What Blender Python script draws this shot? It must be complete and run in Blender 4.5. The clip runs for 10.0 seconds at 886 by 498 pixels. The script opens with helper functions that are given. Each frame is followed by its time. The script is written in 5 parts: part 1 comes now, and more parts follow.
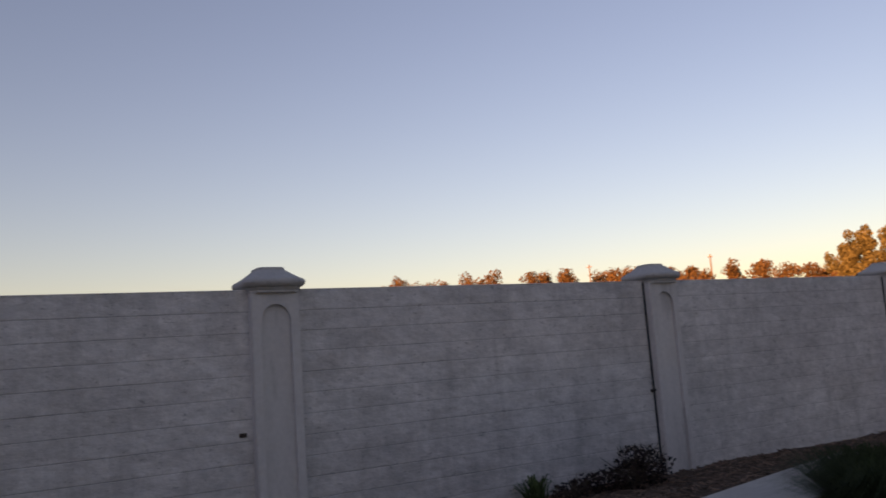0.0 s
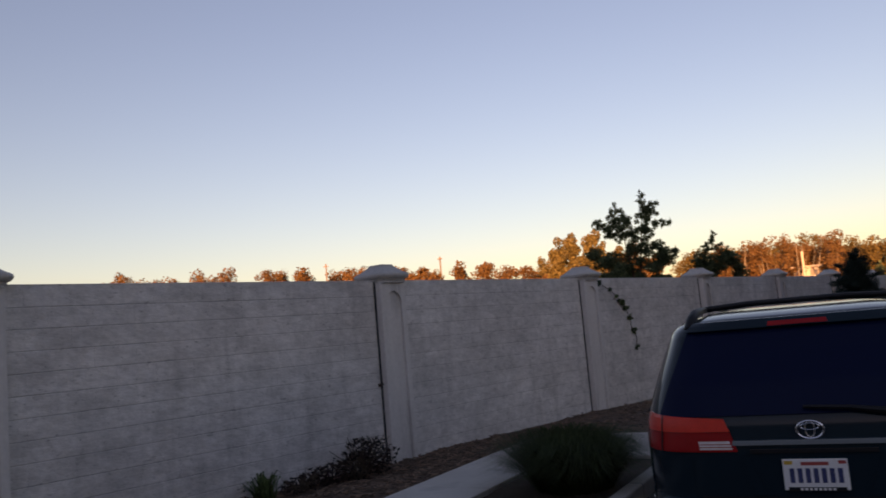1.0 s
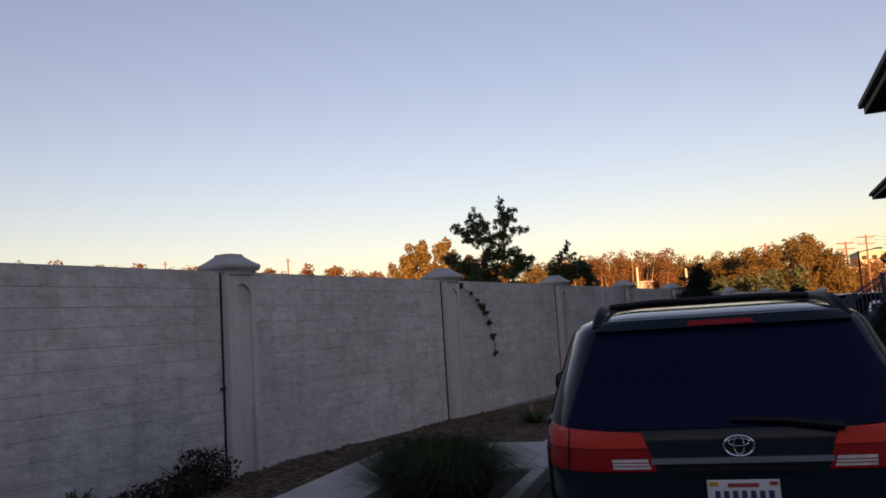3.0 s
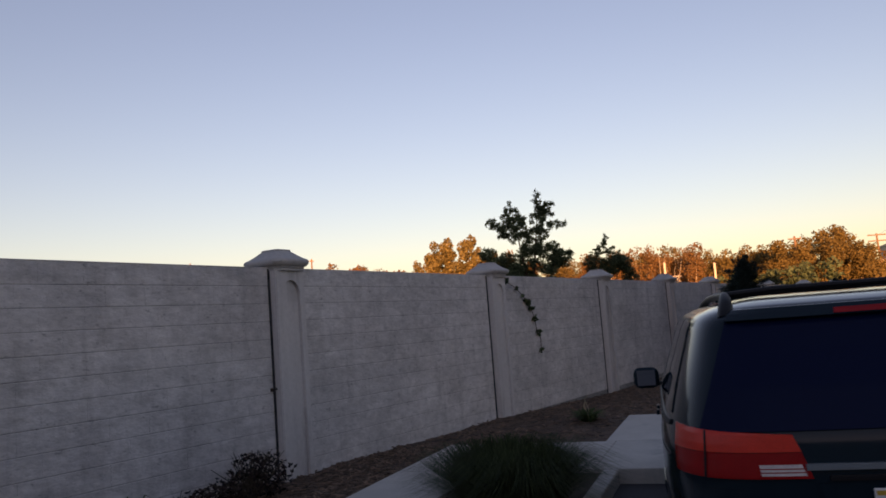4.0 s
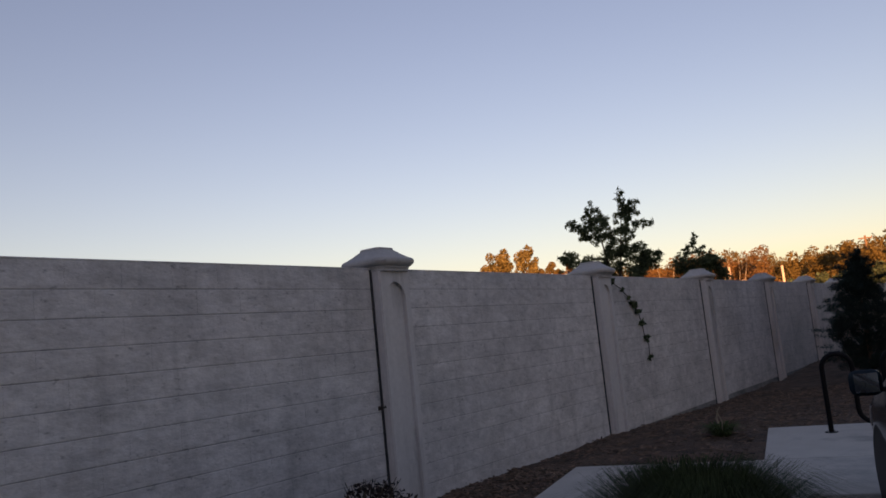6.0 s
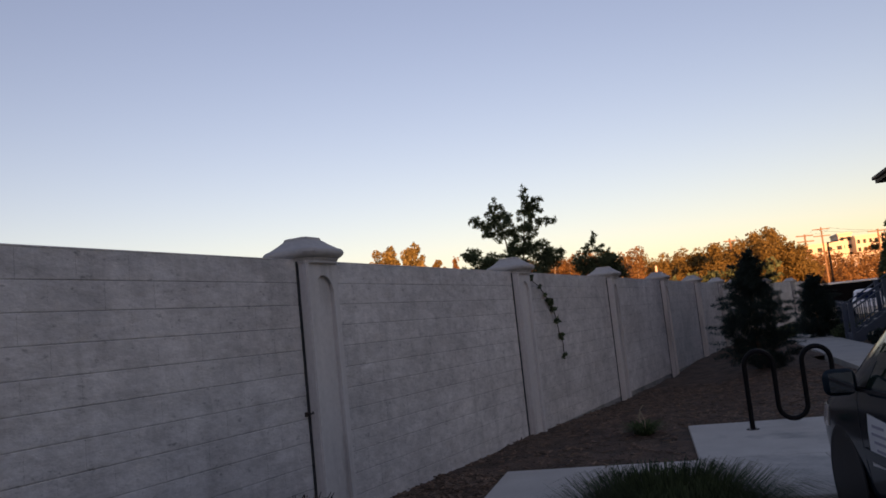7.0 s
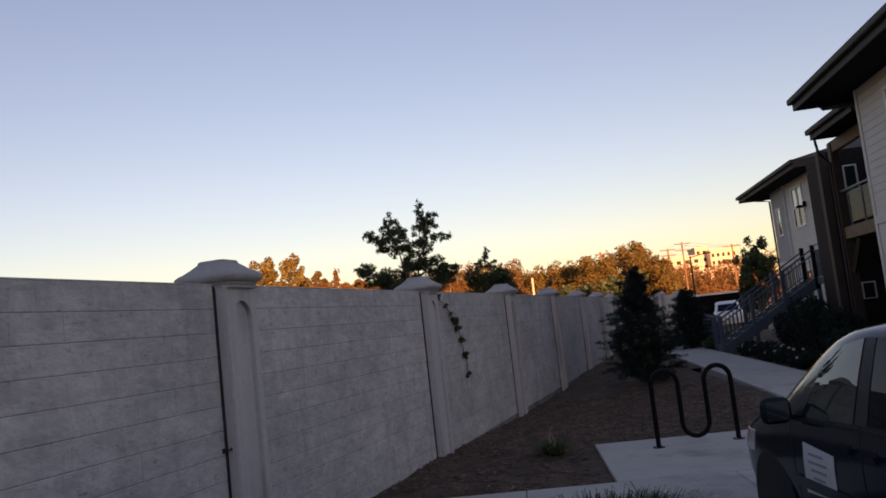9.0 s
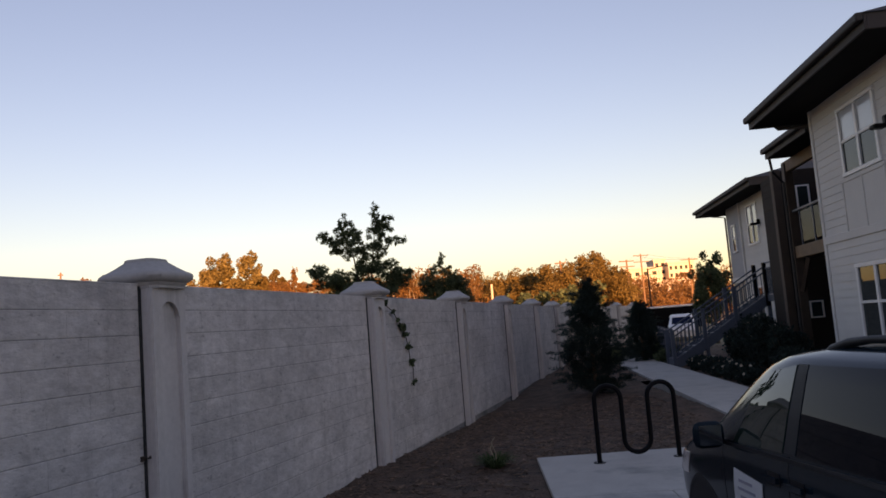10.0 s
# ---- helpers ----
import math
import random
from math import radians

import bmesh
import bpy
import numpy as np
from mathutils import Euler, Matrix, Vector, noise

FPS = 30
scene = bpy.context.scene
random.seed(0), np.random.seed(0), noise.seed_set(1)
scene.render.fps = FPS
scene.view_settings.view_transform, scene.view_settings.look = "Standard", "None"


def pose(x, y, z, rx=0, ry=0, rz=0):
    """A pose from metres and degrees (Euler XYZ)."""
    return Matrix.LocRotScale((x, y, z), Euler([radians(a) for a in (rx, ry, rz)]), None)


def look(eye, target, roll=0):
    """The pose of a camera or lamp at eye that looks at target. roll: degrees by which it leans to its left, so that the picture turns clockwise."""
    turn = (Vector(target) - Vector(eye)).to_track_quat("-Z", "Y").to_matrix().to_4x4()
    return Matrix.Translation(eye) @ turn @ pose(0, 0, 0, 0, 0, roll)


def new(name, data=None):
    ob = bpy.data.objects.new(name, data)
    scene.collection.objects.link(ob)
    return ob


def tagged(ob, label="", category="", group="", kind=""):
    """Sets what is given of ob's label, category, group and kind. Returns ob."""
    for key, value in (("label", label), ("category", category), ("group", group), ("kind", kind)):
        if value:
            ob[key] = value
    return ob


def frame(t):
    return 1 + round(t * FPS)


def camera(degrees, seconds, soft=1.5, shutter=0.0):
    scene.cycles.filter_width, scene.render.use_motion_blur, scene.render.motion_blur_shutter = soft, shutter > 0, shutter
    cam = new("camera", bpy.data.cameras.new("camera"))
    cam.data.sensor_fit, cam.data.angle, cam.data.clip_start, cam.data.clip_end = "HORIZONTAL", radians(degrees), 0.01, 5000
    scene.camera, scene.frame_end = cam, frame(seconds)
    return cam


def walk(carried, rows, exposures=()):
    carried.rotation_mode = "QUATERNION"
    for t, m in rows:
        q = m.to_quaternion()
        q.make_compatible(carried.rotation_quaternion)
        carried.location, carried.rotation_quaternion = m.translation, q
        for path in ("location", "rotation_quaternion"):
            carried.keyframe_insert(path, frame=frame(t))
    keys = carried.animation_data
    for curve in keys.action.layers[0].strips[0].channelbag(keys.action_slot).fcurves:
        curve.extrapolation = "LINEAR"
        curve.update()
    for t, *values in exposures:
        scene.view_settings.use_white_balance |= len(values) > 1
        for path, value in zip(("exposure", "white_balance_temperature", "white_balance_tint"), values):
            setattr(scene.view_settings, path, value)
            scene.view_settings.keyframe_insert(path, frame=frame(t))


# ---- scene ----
cam = camera(58.5, 10.0, soft=1.65, shutter=0.25)
PATH = [
    (0, (-0.606, -0.145, 1.721), (0.734, 1.316, 1.989), -4.2),
    (0.5, (-0.625, -0.198, 1.688), (0.918, 1.05, 1.936), -5.0),
    (1, (-0.749, -0.295, 1.699), (0.998, 0.656, 1.912), -5.0),
    (1.5, (-0.621, -0.233, 1.673), (1.181, 0.61, 1.875), -4.3),
    (2, (-0.396, -0.172, 1.666), (1.503, 0.423, 1.866), -3.4),
    (3.5, (0.078, 0.484, 1.645), (1.97, 1.102, 1.844), -3.9),
    (4, (0.219, 0.739, 1.645), (2.099, 1.392, 1.845), -4.3),
    (4.5, (0.433, 1.065, 1.627), (2.285, 1.789, 1.838), -5.1),
    (5, (0.667, 1.329, 1.611), (2.473, 2.156, 1.844), -5.8),
    (6.5, (1.263, 2.204, 1.648), (3.141, 2.847, 1.889), -6.0),
    (7, (1.465, 2.56, 1.689), (3.395, 3.041, 1.9), -6.0),
    (7.5, (1.623, 2.767, 1.773), (3.561, 3.208, 1.996), -6.1),
    (8, (1.673, 2.876, 1.875), (3.632, 3.218, 2.093), -6.1),
    (8.5, (1.635, 2.983, 1.887), (3.612, 3.201, 2.101), -6.2),
    (9, (1.593, 3.041, 1.886), (3.575, 3.213, 2.089), -6.4),
    (9.5, (1.638, 2.981, 1.891), (3.627, 3.057, 2.093), -6.1),
    (10, (1.791, 2.859, 1.927), (3.779, 2.936, 2.129), -4.5),
]
walk(cam, [(t, look(eye, target, roll)) for t, eye, target, roll in PATH],
     exposures=[(0.0, 1.19, 11000, 48), (1.5, 1.19, 11000, 48), (4.0, 1.20, 11000, 48), (6.5, 1.08, 11000, 48), (7.0, 1.19, 11000, 48), (8.5, 1.19, 11000, 48), (10.0, 1.36, 11000, 48)])

# ---- world and sun: a low sun behind the camera, kept off the foreground by an added unseen block ----
SUN_EL, SUN_AZ = radians(5.0), radians(192.0)      # direction towards the sun, in the plan
world = bpy.data.worlds.new("sky")
scene.world = world
world.use_nodes = True
wn, wl = world.node_tree.nodes, world.node_tree.links
sky = wn.new("ShaderNodeTexSky")
sky.sky_type = 'NISHITA'
sky.sun_disc = False
sky.sun_elevation = SUN_EL
sky.sun_rotation = math.pi / 2 - SUN_AZ
sky.air_density, sky.dust_density, sky.ozone_density = 1.0, 0.4, 3.0
wn["Background"].inputs[1].default_value = 0.15
wl.new(sky.outputs[0], wn["Background"].inputs[0])
sun = new("sun", bpy.data.lights.new("sun", 'SUN'))
sun.data.energy, sun.data.angle, sun.data.color = 4.6, radians(0.6), (1.0, 0.64, 0.34)
sun.matrix_world = look((0, 0, 60), (-60 * math.cos(SUN_AZ) * math.cos(SUN_EL), -60 * math.sin(SUN_AZ) * math.cos(SUN_EL), 60 - 60 * math.sin(SUN_EL)))


# ---- materials ----
def material(name, base, rough=0.8, metal=0.0, var=0.25, scale=6.0, fine=60.0, bump=0.2, bump_dist=0.01,
             tint=None, coat=0.0, spec=0.5, island=0.0, rand=0.0, stain=None, stain_at=0.6, streak=False):
    m = bpy.data.materials.new(name)
    m.use_nodes = True
    n, l = m.node_tree.nodes, m.node_tree.links
    bs = n["Principled BSDF"]
    co = n.new("ShaderNodeTexCoord")
    geo = n.new("ShaderNodeNewGeometry")
    src = geo.outputs["Position"]
    if streak:
        mp = n.new("ShaderNodeMapping")
        mp.inputs["Scale"].default_value = (1, 1, 0.16)
        l.new(src, mp.inputs[0])
        src_big = mp.outputs[0]
    else:
        src_big = src
    big, small = n.new("ShaderNodeTexNoise"), n.new("ShaderNodeTexNoise")
    big.inputs["Scale"].default_value, big.inputs["Detail"].default_value = scale, 5
    small.inputs["Scale"].default_value, small.inputs["Detail"].default_value = fine, 3
    l.new(src_big, big.inputs["Vector"]), l.new(src, small.inputs["Vector"])
    add = n.new("ShaderNodeMath")
    add.operation = 'ADD'
    l.new(big.outputs["Fac"], add.inputs[0]), l.new(small.outputs["Fac"], add.inputs[1])
    ramp = n.new("ShaderNodeMapRange")
    ramp.inputs["From Min"].default_value, ramp.inputs["From Max"].default_value = 0.65, 1.35
    l.new(add.outputs[0], ramp.inputs["Value"])
    mix = n.new("ShaderNodeMix")
    mix.data_type = 'RGBA'
    other = tint or base
    lo = [max(0.0, c * (1 - var)) for c in base]
    hi = [min(1.0, c * (1 + var)) for c in other]
    mix.inputs["A"].default_value, mix.inputs["B"].default_value = (*lo, 1), (*hi, 1)
    l.new(ramp.outputs[0], mix.inputs["Factor"])
    out = mix.outputs["Result"]
    if stain:
        sp = n.new("ShaderNodeTexNoise")
        sp.inputs["Scale"].default_value, sp.inputs["Detail"].default_value = scale * 0.45, 7
        sp.inputs["Roughness"].default_value = 0.68
        l.new(src_big, sp.inputs["Vector"])
        sr = n.new("ShaderNodeMapRange")
        sr.inputs["From Min"].default_value, sr.inputs["From Max"].default_value = stain_at - 0.06, stain_at + 0.12
        l.new(sp.outputs["Fac"], sr.inputs["Value"])
        sm = n.new("ShaderNodeMix")
        sm.data_type = 'RGBA'
        sm.inputs["B"].default_value = (*stain, 1)
        l.new(sr.outputs[0], sm.inputs["Factor"]), l.new(out, sm.inputs["A"])
        out = sm.outputs["Result"]
    if island or rand:
        hsv = n.new("ShaderNodeHueSaturation")
        mr = n.new("ShaderNodeMapRange")
        k = island or rand
        mr.inputs["To Min"].default_value, mr.inputs["To Max"].default_value = 1 - k, 1 + k
        if island:
            l.new(geo.outputs["Random Per Island"], mr.inputs["Value"])
        else:
            l.new(n.new("ShaderNodeObjectInfo").outputs["Random"], mr.inputs["Value"])
        l.new(mr.outputs[0], hsv.inputs["Value"]), l.new(out, hsv.inputs["Color"])
        out = hsv.outputs[0]
    l.new(out, bs.inputs["Base Color"])
    bs.inputs["Roughness"].default_value, bs.inputs["Metallic"].default_value = rough, metal
    bs.inputs["Coat Weight"].default_value, bs.inputs["Specular IOR Level"].default_value = coat, spec
    if bump:
        bp = n.new("ShaderNodeBump")
        bp.inputs["Strength"].default_value, bp.inputs["Distance"].default_value = bump, bump_dist
        l.new(add.outputs[0], bp.inputs["Height"]), l.new(bp.outputs[0], bs.inputs["Normal"])
    return m


def glass(name, tint, clear=0.2, rough=0.02, spec=0.5):
    """A tinted pane: gloss over a see-through dark film."""
    m = bpy.data.materials.new(name)
    m.use_nodes = True
    n, l = m.node_tree.nodes, m.node_tree.links
    bs = n["Principled BSDF"]
    bs.inputs["Base Color"].default_value, bs.inputs["Roughness"].default_value = (*tint, 1), rough
    bs.inputs["IOR"].default_value = 1.45
    bs.inputs["Specular IOR Level"].default_value = spec
    tr, mx = n.new("ShaderNodeBsdfTransparent"), n.new("ShaderNodeMixShader")
    tr.inputs[0].default_value = (*[min(1, c + 0.45) for c in tint], 1)
    mx.inputs[0].default_value = clear
    l.new(bs.outputs[0], mx.inputs[1]), l.new(tr.outputs[0], mx.inputs[2])
    l.new(mx.outputs[0], n["Material Output"].inputs["Surface"])
    return m


M = {}


def slurry(name, base, dirt, per_object):
    """Old paint and slurry over block: blotches drawn out along the courses, pits, soft dirt."""
    m = bpy.data.materials.new(name)
    m.use_nodes = True
    n, l = m.node_tree.nodes, m.node_tree.links
    bs = n["Principled BSDF"]
    bs.inputs["Roughness"].default_value, bs.inputs["Specular IOR Level"].default_value = .95, .2
    geo = n.new("ShaderNodeNewGeometry")
    mp = n.new("ShaderNodeMapping")
    mp.inputs["Scale"].default_value = (1, 1, 1.9)
    l.new(geo.outputs["Position"], mp.inputs[0])

    def noise_of(scale, detail, rough, src):
        t = n.new("ShaderNodeTexNoise")
        t.inputs["Scale"].default_value, t.inputs["Detail"].default_value, t.inputs["Roughness"].default_value = scale, detail, rough
        l.new(src, t.inputs["Vector"])
        return t.outputs["Fac"]

    def span(v, a, c, lo, hi):
        r = n.new("ShaderNodeMapRange")
        for k, x in (("From Min", a), ("From Max", c), ("To Min", lo), ("To Max", hi)):
            r.inputs[k].default_value = x
        l.new(v, r.inputs["Value"])
        return r.outputs[0]

    def times(a, c):
        t = n.new("ShaderNodeMath")
        t.operation = 'MULTIPLY'
        l.new(a, t.inputs[0]), l.new(c, t.inputs[1])
        return t.outputs[0]

    broad = span(noise_of(.55, 4, .55, geo.outputs["Position"]), .3, .7, .86, 1.10)
    blotch = times(span(noise_of(2.2, 6, .66, mp.outputs[0]), .36, .66, 1.08, .86), span(noise_of(7.5, 8, .74, mp.outputs[0]), .40, .64, 1.06, .84))
    pits = span(noise_of(13, 5, .65, mp.outputs[0]), .60, .70, 1.0, .60)
    drip = n.new("ShaderNodeMapping")
    drip.inputs["Scale"].default_value = (1, 1, .13)
    l.new(geo.outputs["Position"], drip.inputs[0])
    streaks = span(noise_of(4.5, 4, .6, drip.outputs[0]), .52, .74, 1.0, .80)
    grain = span(noise_of(60, 2, .5, geo.outputs["Position"]), .3, .7, .95, 1.05)
    val = times(times(times(broad, streaks), blotch), times(pits, grain))
    if per_object:
        val = times(val, span(n.new("ShaderNodeObjectInfo").outputs["Random"], 0, 1, .985, 1.015))
    soil = n.new("ShaderNodeMix")
    soil.data_type = 'RGBA'
    soil.inputs["A"].default_value, soil.inputs["B"].default_value = (*base, 1), (*dirt, 1)
    l.new(span(noise_of(1.6, 8, .7, mp.outputs[0]), .50, .72, 0, .75), soil.inputs["Factor"])
    hsv = n.new("ShaderNodeHueSaturation")
    l.new(soil.outputs["Result"], hsv.inputs["Color"]), l.new(val, hsv.inputs["Value"])
    l.new(hsv.outputs[0], bs.inputs["Base Color"])
    bp = n.new("ShaderNodeBump")
    bp.inputs["Strength"].default_value, bp.inputs["Distance"].default_value = .8, .026
    l.new(noise_of(6, 4, .55, mp.outputs[0]), bp.inputs["Height"]), l.new(bp.outputs[0], bs.inputs["Normal"])
    return m


M["block"] = slurry("painted_block", (0.62, 0.602, 0.588), (0.45, 0.438, 0.43), True)
M["block_far"] = slurry("painted_block_far", (0.62, 0.602, 0.588), (0.45, 0.438, 0.43), False)
M["mortar"] = slurry("painted_mortar", (0.30, 0.29, 0.28), (0.07, 0.07, 0.07), False)
M["column"] = material("cast_column", (0.575, 0.56, 0.547), 0.85, var=0.09, scale=5, fine=22, bump=0.15, stain=(0.29, 0.28, 0.27), stain_at=0.58, streak=True)
M["cap"] = material("cast_cap", (0.42, 0.41, 0.395), 0.85, var=0.12, scale=7, fine=22, bump=0.2, stain=(0.33, 0.31, 0.30), stain_at=0.62)
M["asphalt"] = material("asphalt", (0.05, 0.05, 0.055), 0.9, var=0.3, scale=0.8, fine=120, bump=0.4)
M["earth"] = material("dry_earth", (0.12, 0.09, 0.055), 0.95, var=0.4, scale=0.05, fine=1.2, bump=0.2, tint=(0.16, 0.12, 0.06))
M["concrete"] = material("concrete", (0.49, 0.47, 0.43), 0.9, var=0.14, scale=2.5, fine=90, bump=0.2, stain=(0.30, 0.30, 0.28), stain_at=0.60)
M["mulch"] = material("bark_mulch", (0.080, 0.046, 0.032), 0.95, var=0.65, scale=3, fine=38, bump=1.0, bump_dist=0.05, tint=(0.13, 0.075, 0.053))
M["chip"] = material("bark_chip", (0.17, 0.105, 0.075), 0.95, var=0.3, scale=8, fine=70, bump=0.3, island=0.55)
M["soil"] = material("planter_soil", (0.07, 0.05, 0.035), 0.95, var=0.4, scale=5, fine=60, bump=0.8, bump_dist=0.03)

M["asphalt"].node_tree.nodes["Principled BSDF"].inputs["Specular IOR Level"].default_value = 0.3


# ---- mesh helpers ----
def mesh_of(name, bm, mat, smooth=False):
    me = bpy.data.meshes.new(name)
    bm.normal_update()
    bm.to_mesh(me)
    bm.free()
    for x in (mat if isinstance(mat, (list, tuple)) else [mat]):
        me.materials.append(x)
    if smooth:
        me.polygons.foreach_set("use_smooth", [True] * len(me.polygons))
        me.set_sharp_from_angle(angle=radians(38))
    return me


def part(name, bm, mat, parent=None, label="", smooth=False, m=None):
    ob = new(name, mesh_of(name, bm, mat, smooth))
    if m is not None:
        ob.matrix_basis = m
    if parent is not None:
        ob.parent = parent
    if label:
        ob["label"] = label
    return ob


def thing(name, m, label, category, group="", kind=""):
    ob = new(name)
    ob.matrix_basis = m
    ob.empty_display_size = 0.2
    return tagged(ob, label, category, group, kind)


def box(x0, y0, z0, x1, y1, z1, bevel=0.0, seg=1, bm=None):
    own = bm is None
    b = bmesh.new() if own or bevel else bm
    v = [b.verts.new(p) for p in ((x0, y0, z0), (x1, y0, z0), (x1, y1, z0), (x0, y1, z0), (x0, y0, z1), (x1, y0, z1), (x1, y1, z1), (x0, y1, z1))]
    for f in ((3, 2, 1, 0), (4, 5, 6, 7), (0, 1, 5, 4), (1, 2, 6, 5), (2, 3, 7, 6), (3, 0, 4, 7)):
        b.faces.new([v[i] for i in f])
    if bevel:
        bmesh.ops.bevel(b, geom=b.edges[:], offset=bevel, segments=seg, affect='EDGES', profile=0.5)
        if not own:
            merge(bm, b)
            return bm
    return b


def merge(bm, other, m=None):
    if m is not None:
        other.transform(m)
    idx = [bm.verts.new(v.co) for v in other.verts]
    other.verts.index_update()
    for f in other.faces:
        try:
            bm.faces.new([idx[v.index] for v in f.verts])
        except ValueError:
            pass
    other.free()
    return bm


def tube(points, radius, sides=8, bm=None, caps=True):
    """A round bar along points; radius may be a list."""
    bm = bm or bmesh.new()
    pts = [Vector(p) for p in points]
    rad = radius if isinstance(radius, (list, tuple)) else [radius] * len(pts)
    rings, up = [], None
    for i, p in enumerate(pts):
        d = (pts[min(i + 1, len(pts) - 1)] - pts[max(i - 1, 0)]).normalized()
        if up is None:
            up = Vector((0, 0, 1)) if abs(d.z) < 0.9 else Vector((1, 0, 0))
        a = d.cross(up).normalized()
        b = a.cross(d).normalized()
        up = b
        rings.append([bm.verts.new(p + (a * math.cos(2 * math.pi * k / sides) + b * math.sin(2 * math.pi * k / sides)) * rad[i]) for k in range(sides)])
    for r0, r1 in zip(rings, rings[1:]):
        for k in range(sides):
            bm.faces.new((r0[k], r0[(k + 1) % sides], r1[(k + 1) % sides], r1[k]))
    if caps:
        bm.faces.new(rings[0][::-1]), bm.faces.new(rings[-1])
    return bm


def extrude_poly(pts, depth, bm=None):
    """A flat outline in x, z given counter-clockwise as seen from -y; made thick towards +y."""
    bm = bm or bmesh.new()
    a = [bm.verts.new((x, 0, z)) for x, z in pts]
    b = [bm.verts.new((x, depth, z)) for x, z in pts]
    bm.faces.new(a), bm.faces.new(b[::-1])
    for i in range(len(pts)):
        j = (i + 1) % len(pts)
        bm.faces.new((a[j], a[i], b[i], b[j]))
    return bm


def loft_square(levels, bm=None):
    bm = bm or bmesh.new()
    rings = []
    for z, h in levels:
        c = h * 0.26
        rings.append([bm.verts.new(p) for p in ((-h + c, -h, z), (h - c, -h, z), (h, -h + c, z), (h, h - c, z), (h - c, h, z), (-h + c, h, z), (-h, h - c, z), (-h, -h + c, z))])
    for r0, r1 in zip(rings, rings[1:]):
        for k in range(8):
            bm.faces.new((r0[k], r0[(k + 1) % 8], r1[(k + 1) % 8], r1[k]))
    bm.faces.new(rings[0][::-1]), bm.faces.new(rings[-1])
    return bm


def grid_sheet(x0, y0, x1, y1, nx, ny, height):
    bm = bmesh.new()
    v = [[bm.verts.new((x0 + (x1 - x0) * i / nx, y0 + (y1 - y0) * j / ny, height(x0 + (x1 - x0) * i / nx, y0 + (y1 - y0) * j / ny))) for j in range(ny + 1)] for i in range(nx + 1)]
    for i in range(nx):
        for j in range(ny):
            bm.faces.new((v[i][j], v[i + 1][j], v[i + 1][j + 1], v[i][j + 1]))
    return bm


# ---- the plan ----
WALL_YAW = -12.8
WALL_DIR = Vector((math.cos(radians(WALL_YAW)), math.sin(radians(WALL_YAW))))
WALL_A = Vector((8.256, 5.595))            # middle of the pier by the bush
PITCH, WALL_TOP = 5.05, 2.47
BEND, BEND_YAW = 6, -22.0                # the wall bends a little after this pier


def pier_place(k):
    if k <= BEND:
        p = WALL_A + WALL_DIR * PITCH * k
    else:
        d = Vector((math.cos(radians(BEND_YAW)), math.sin(radians(BEND_YAW))))
        p = WALL_A + WALL_DIR * PITCH * BEND + d * PITCH * (k - BEND)
    return p


def wall_y(x):
    return WALL_A.y + (x - WALL_A.x) * WALL_DIR.y / WALL_DIR.x


# ---- ground ----
bm = bmesh.new()
far = [bm.verts.new(p) for p in ((-2500, -2500, -0.09), (2500, -2500, -0.09), (2500, 2500, -0.09), (-2500, 2500, -0.09))]
bm.faces.new(far)
tagged(part("ground", bm, M["earth"]), "dry brown open ground reaching to the horizon", "ground", kind="structure")
tagged(part("road", box(-40, -30, -0.3, 8.3, 1.95, 0.0), M["asphalt"]), "dark worn asphalt of the parking bays", "road", kind="structure")


def mulch_h(x, y):
    dip = 0.14 * max(0.0, 1 - ((x - 20.0) / 7.0) ** 2) * min(1.0, max(0.0, (y - 0.2) / 1.2))
    return 0.105 - dip + 0.03 * noise.noise((x * 0.9, y * 0.9, 0)) + 0.02 * noise.noise((x * 4, y * 4, 3)) + 0.012 * noise.noise((x * 14, y * 14, 7))


def mulch_bed(x0, y0, x1, y1, step, keep=None):
    nx, ny = max(2, int((x1 - x0) / step)), max(2, int((y1 - y0) / step))
    b = grid_sheet(x0, y0, x1, y1, nx, ny, mulch_h)
    if keep:
        bmesh.ops.delete(b, geom=[f for f in b.faces if not keep(f.calc_center_median())], context='FACES')
    return b


near_wall = lambda c: c.y < wall_y(c.x) + 0.15
tagged(part("bed_1", mulch_bed(-12, 4.2, 10.1, 9.6, 0.09, near_wall), M["mulch"], smooth=True), "brown bark mulch bed along the foot of the wall", "planting bed", kind="structure")
tagged(part("bed_2", mulch_bed(9.98, -1.3, 24.0, 5.5, 0.09, near_wall), M["mulch"], smooth=True), "brown bark mulch bed between wall and walkway", "planting bed", kind="structure")
tagged(part("bed_3", mulch_bed(24.0, -9, 60, 3.0, 0.3), M["mulch"], smooth=True), "brown bark mulch bed farther along the wall", "planting bed", kind="structure")
tagged(part("bed_4", mulch_bed(9.98, -14, 24.0, -2.2, 0.12), M["mulch"], smooth=True), "brown bark mulch bed before the flats", "planting bed", kind="structure")
tagged(part("bed_5", mulch_bed(-12, 2.01, 8.3, 3.35, 0.12), M["soil"], smooth=True), "dark soil of the planter beside the parking bay", "planting bed", kind="structure")


# ---- concrete slabs ----
def slabs(name, rects, label, top=0.15, parent_m=None):
    ob = thing(name, parent_m or Matrix(), label, "pavement", kind="structure")
    for x0, y0, x1, y1 in rects:
        part("slab", box(x0 + 0.004, y0 + 0.004, -0.25, x1 - 0.004, y1 - 0.004, top, 0.012, 2), M["concrete"], ob)
    return ob


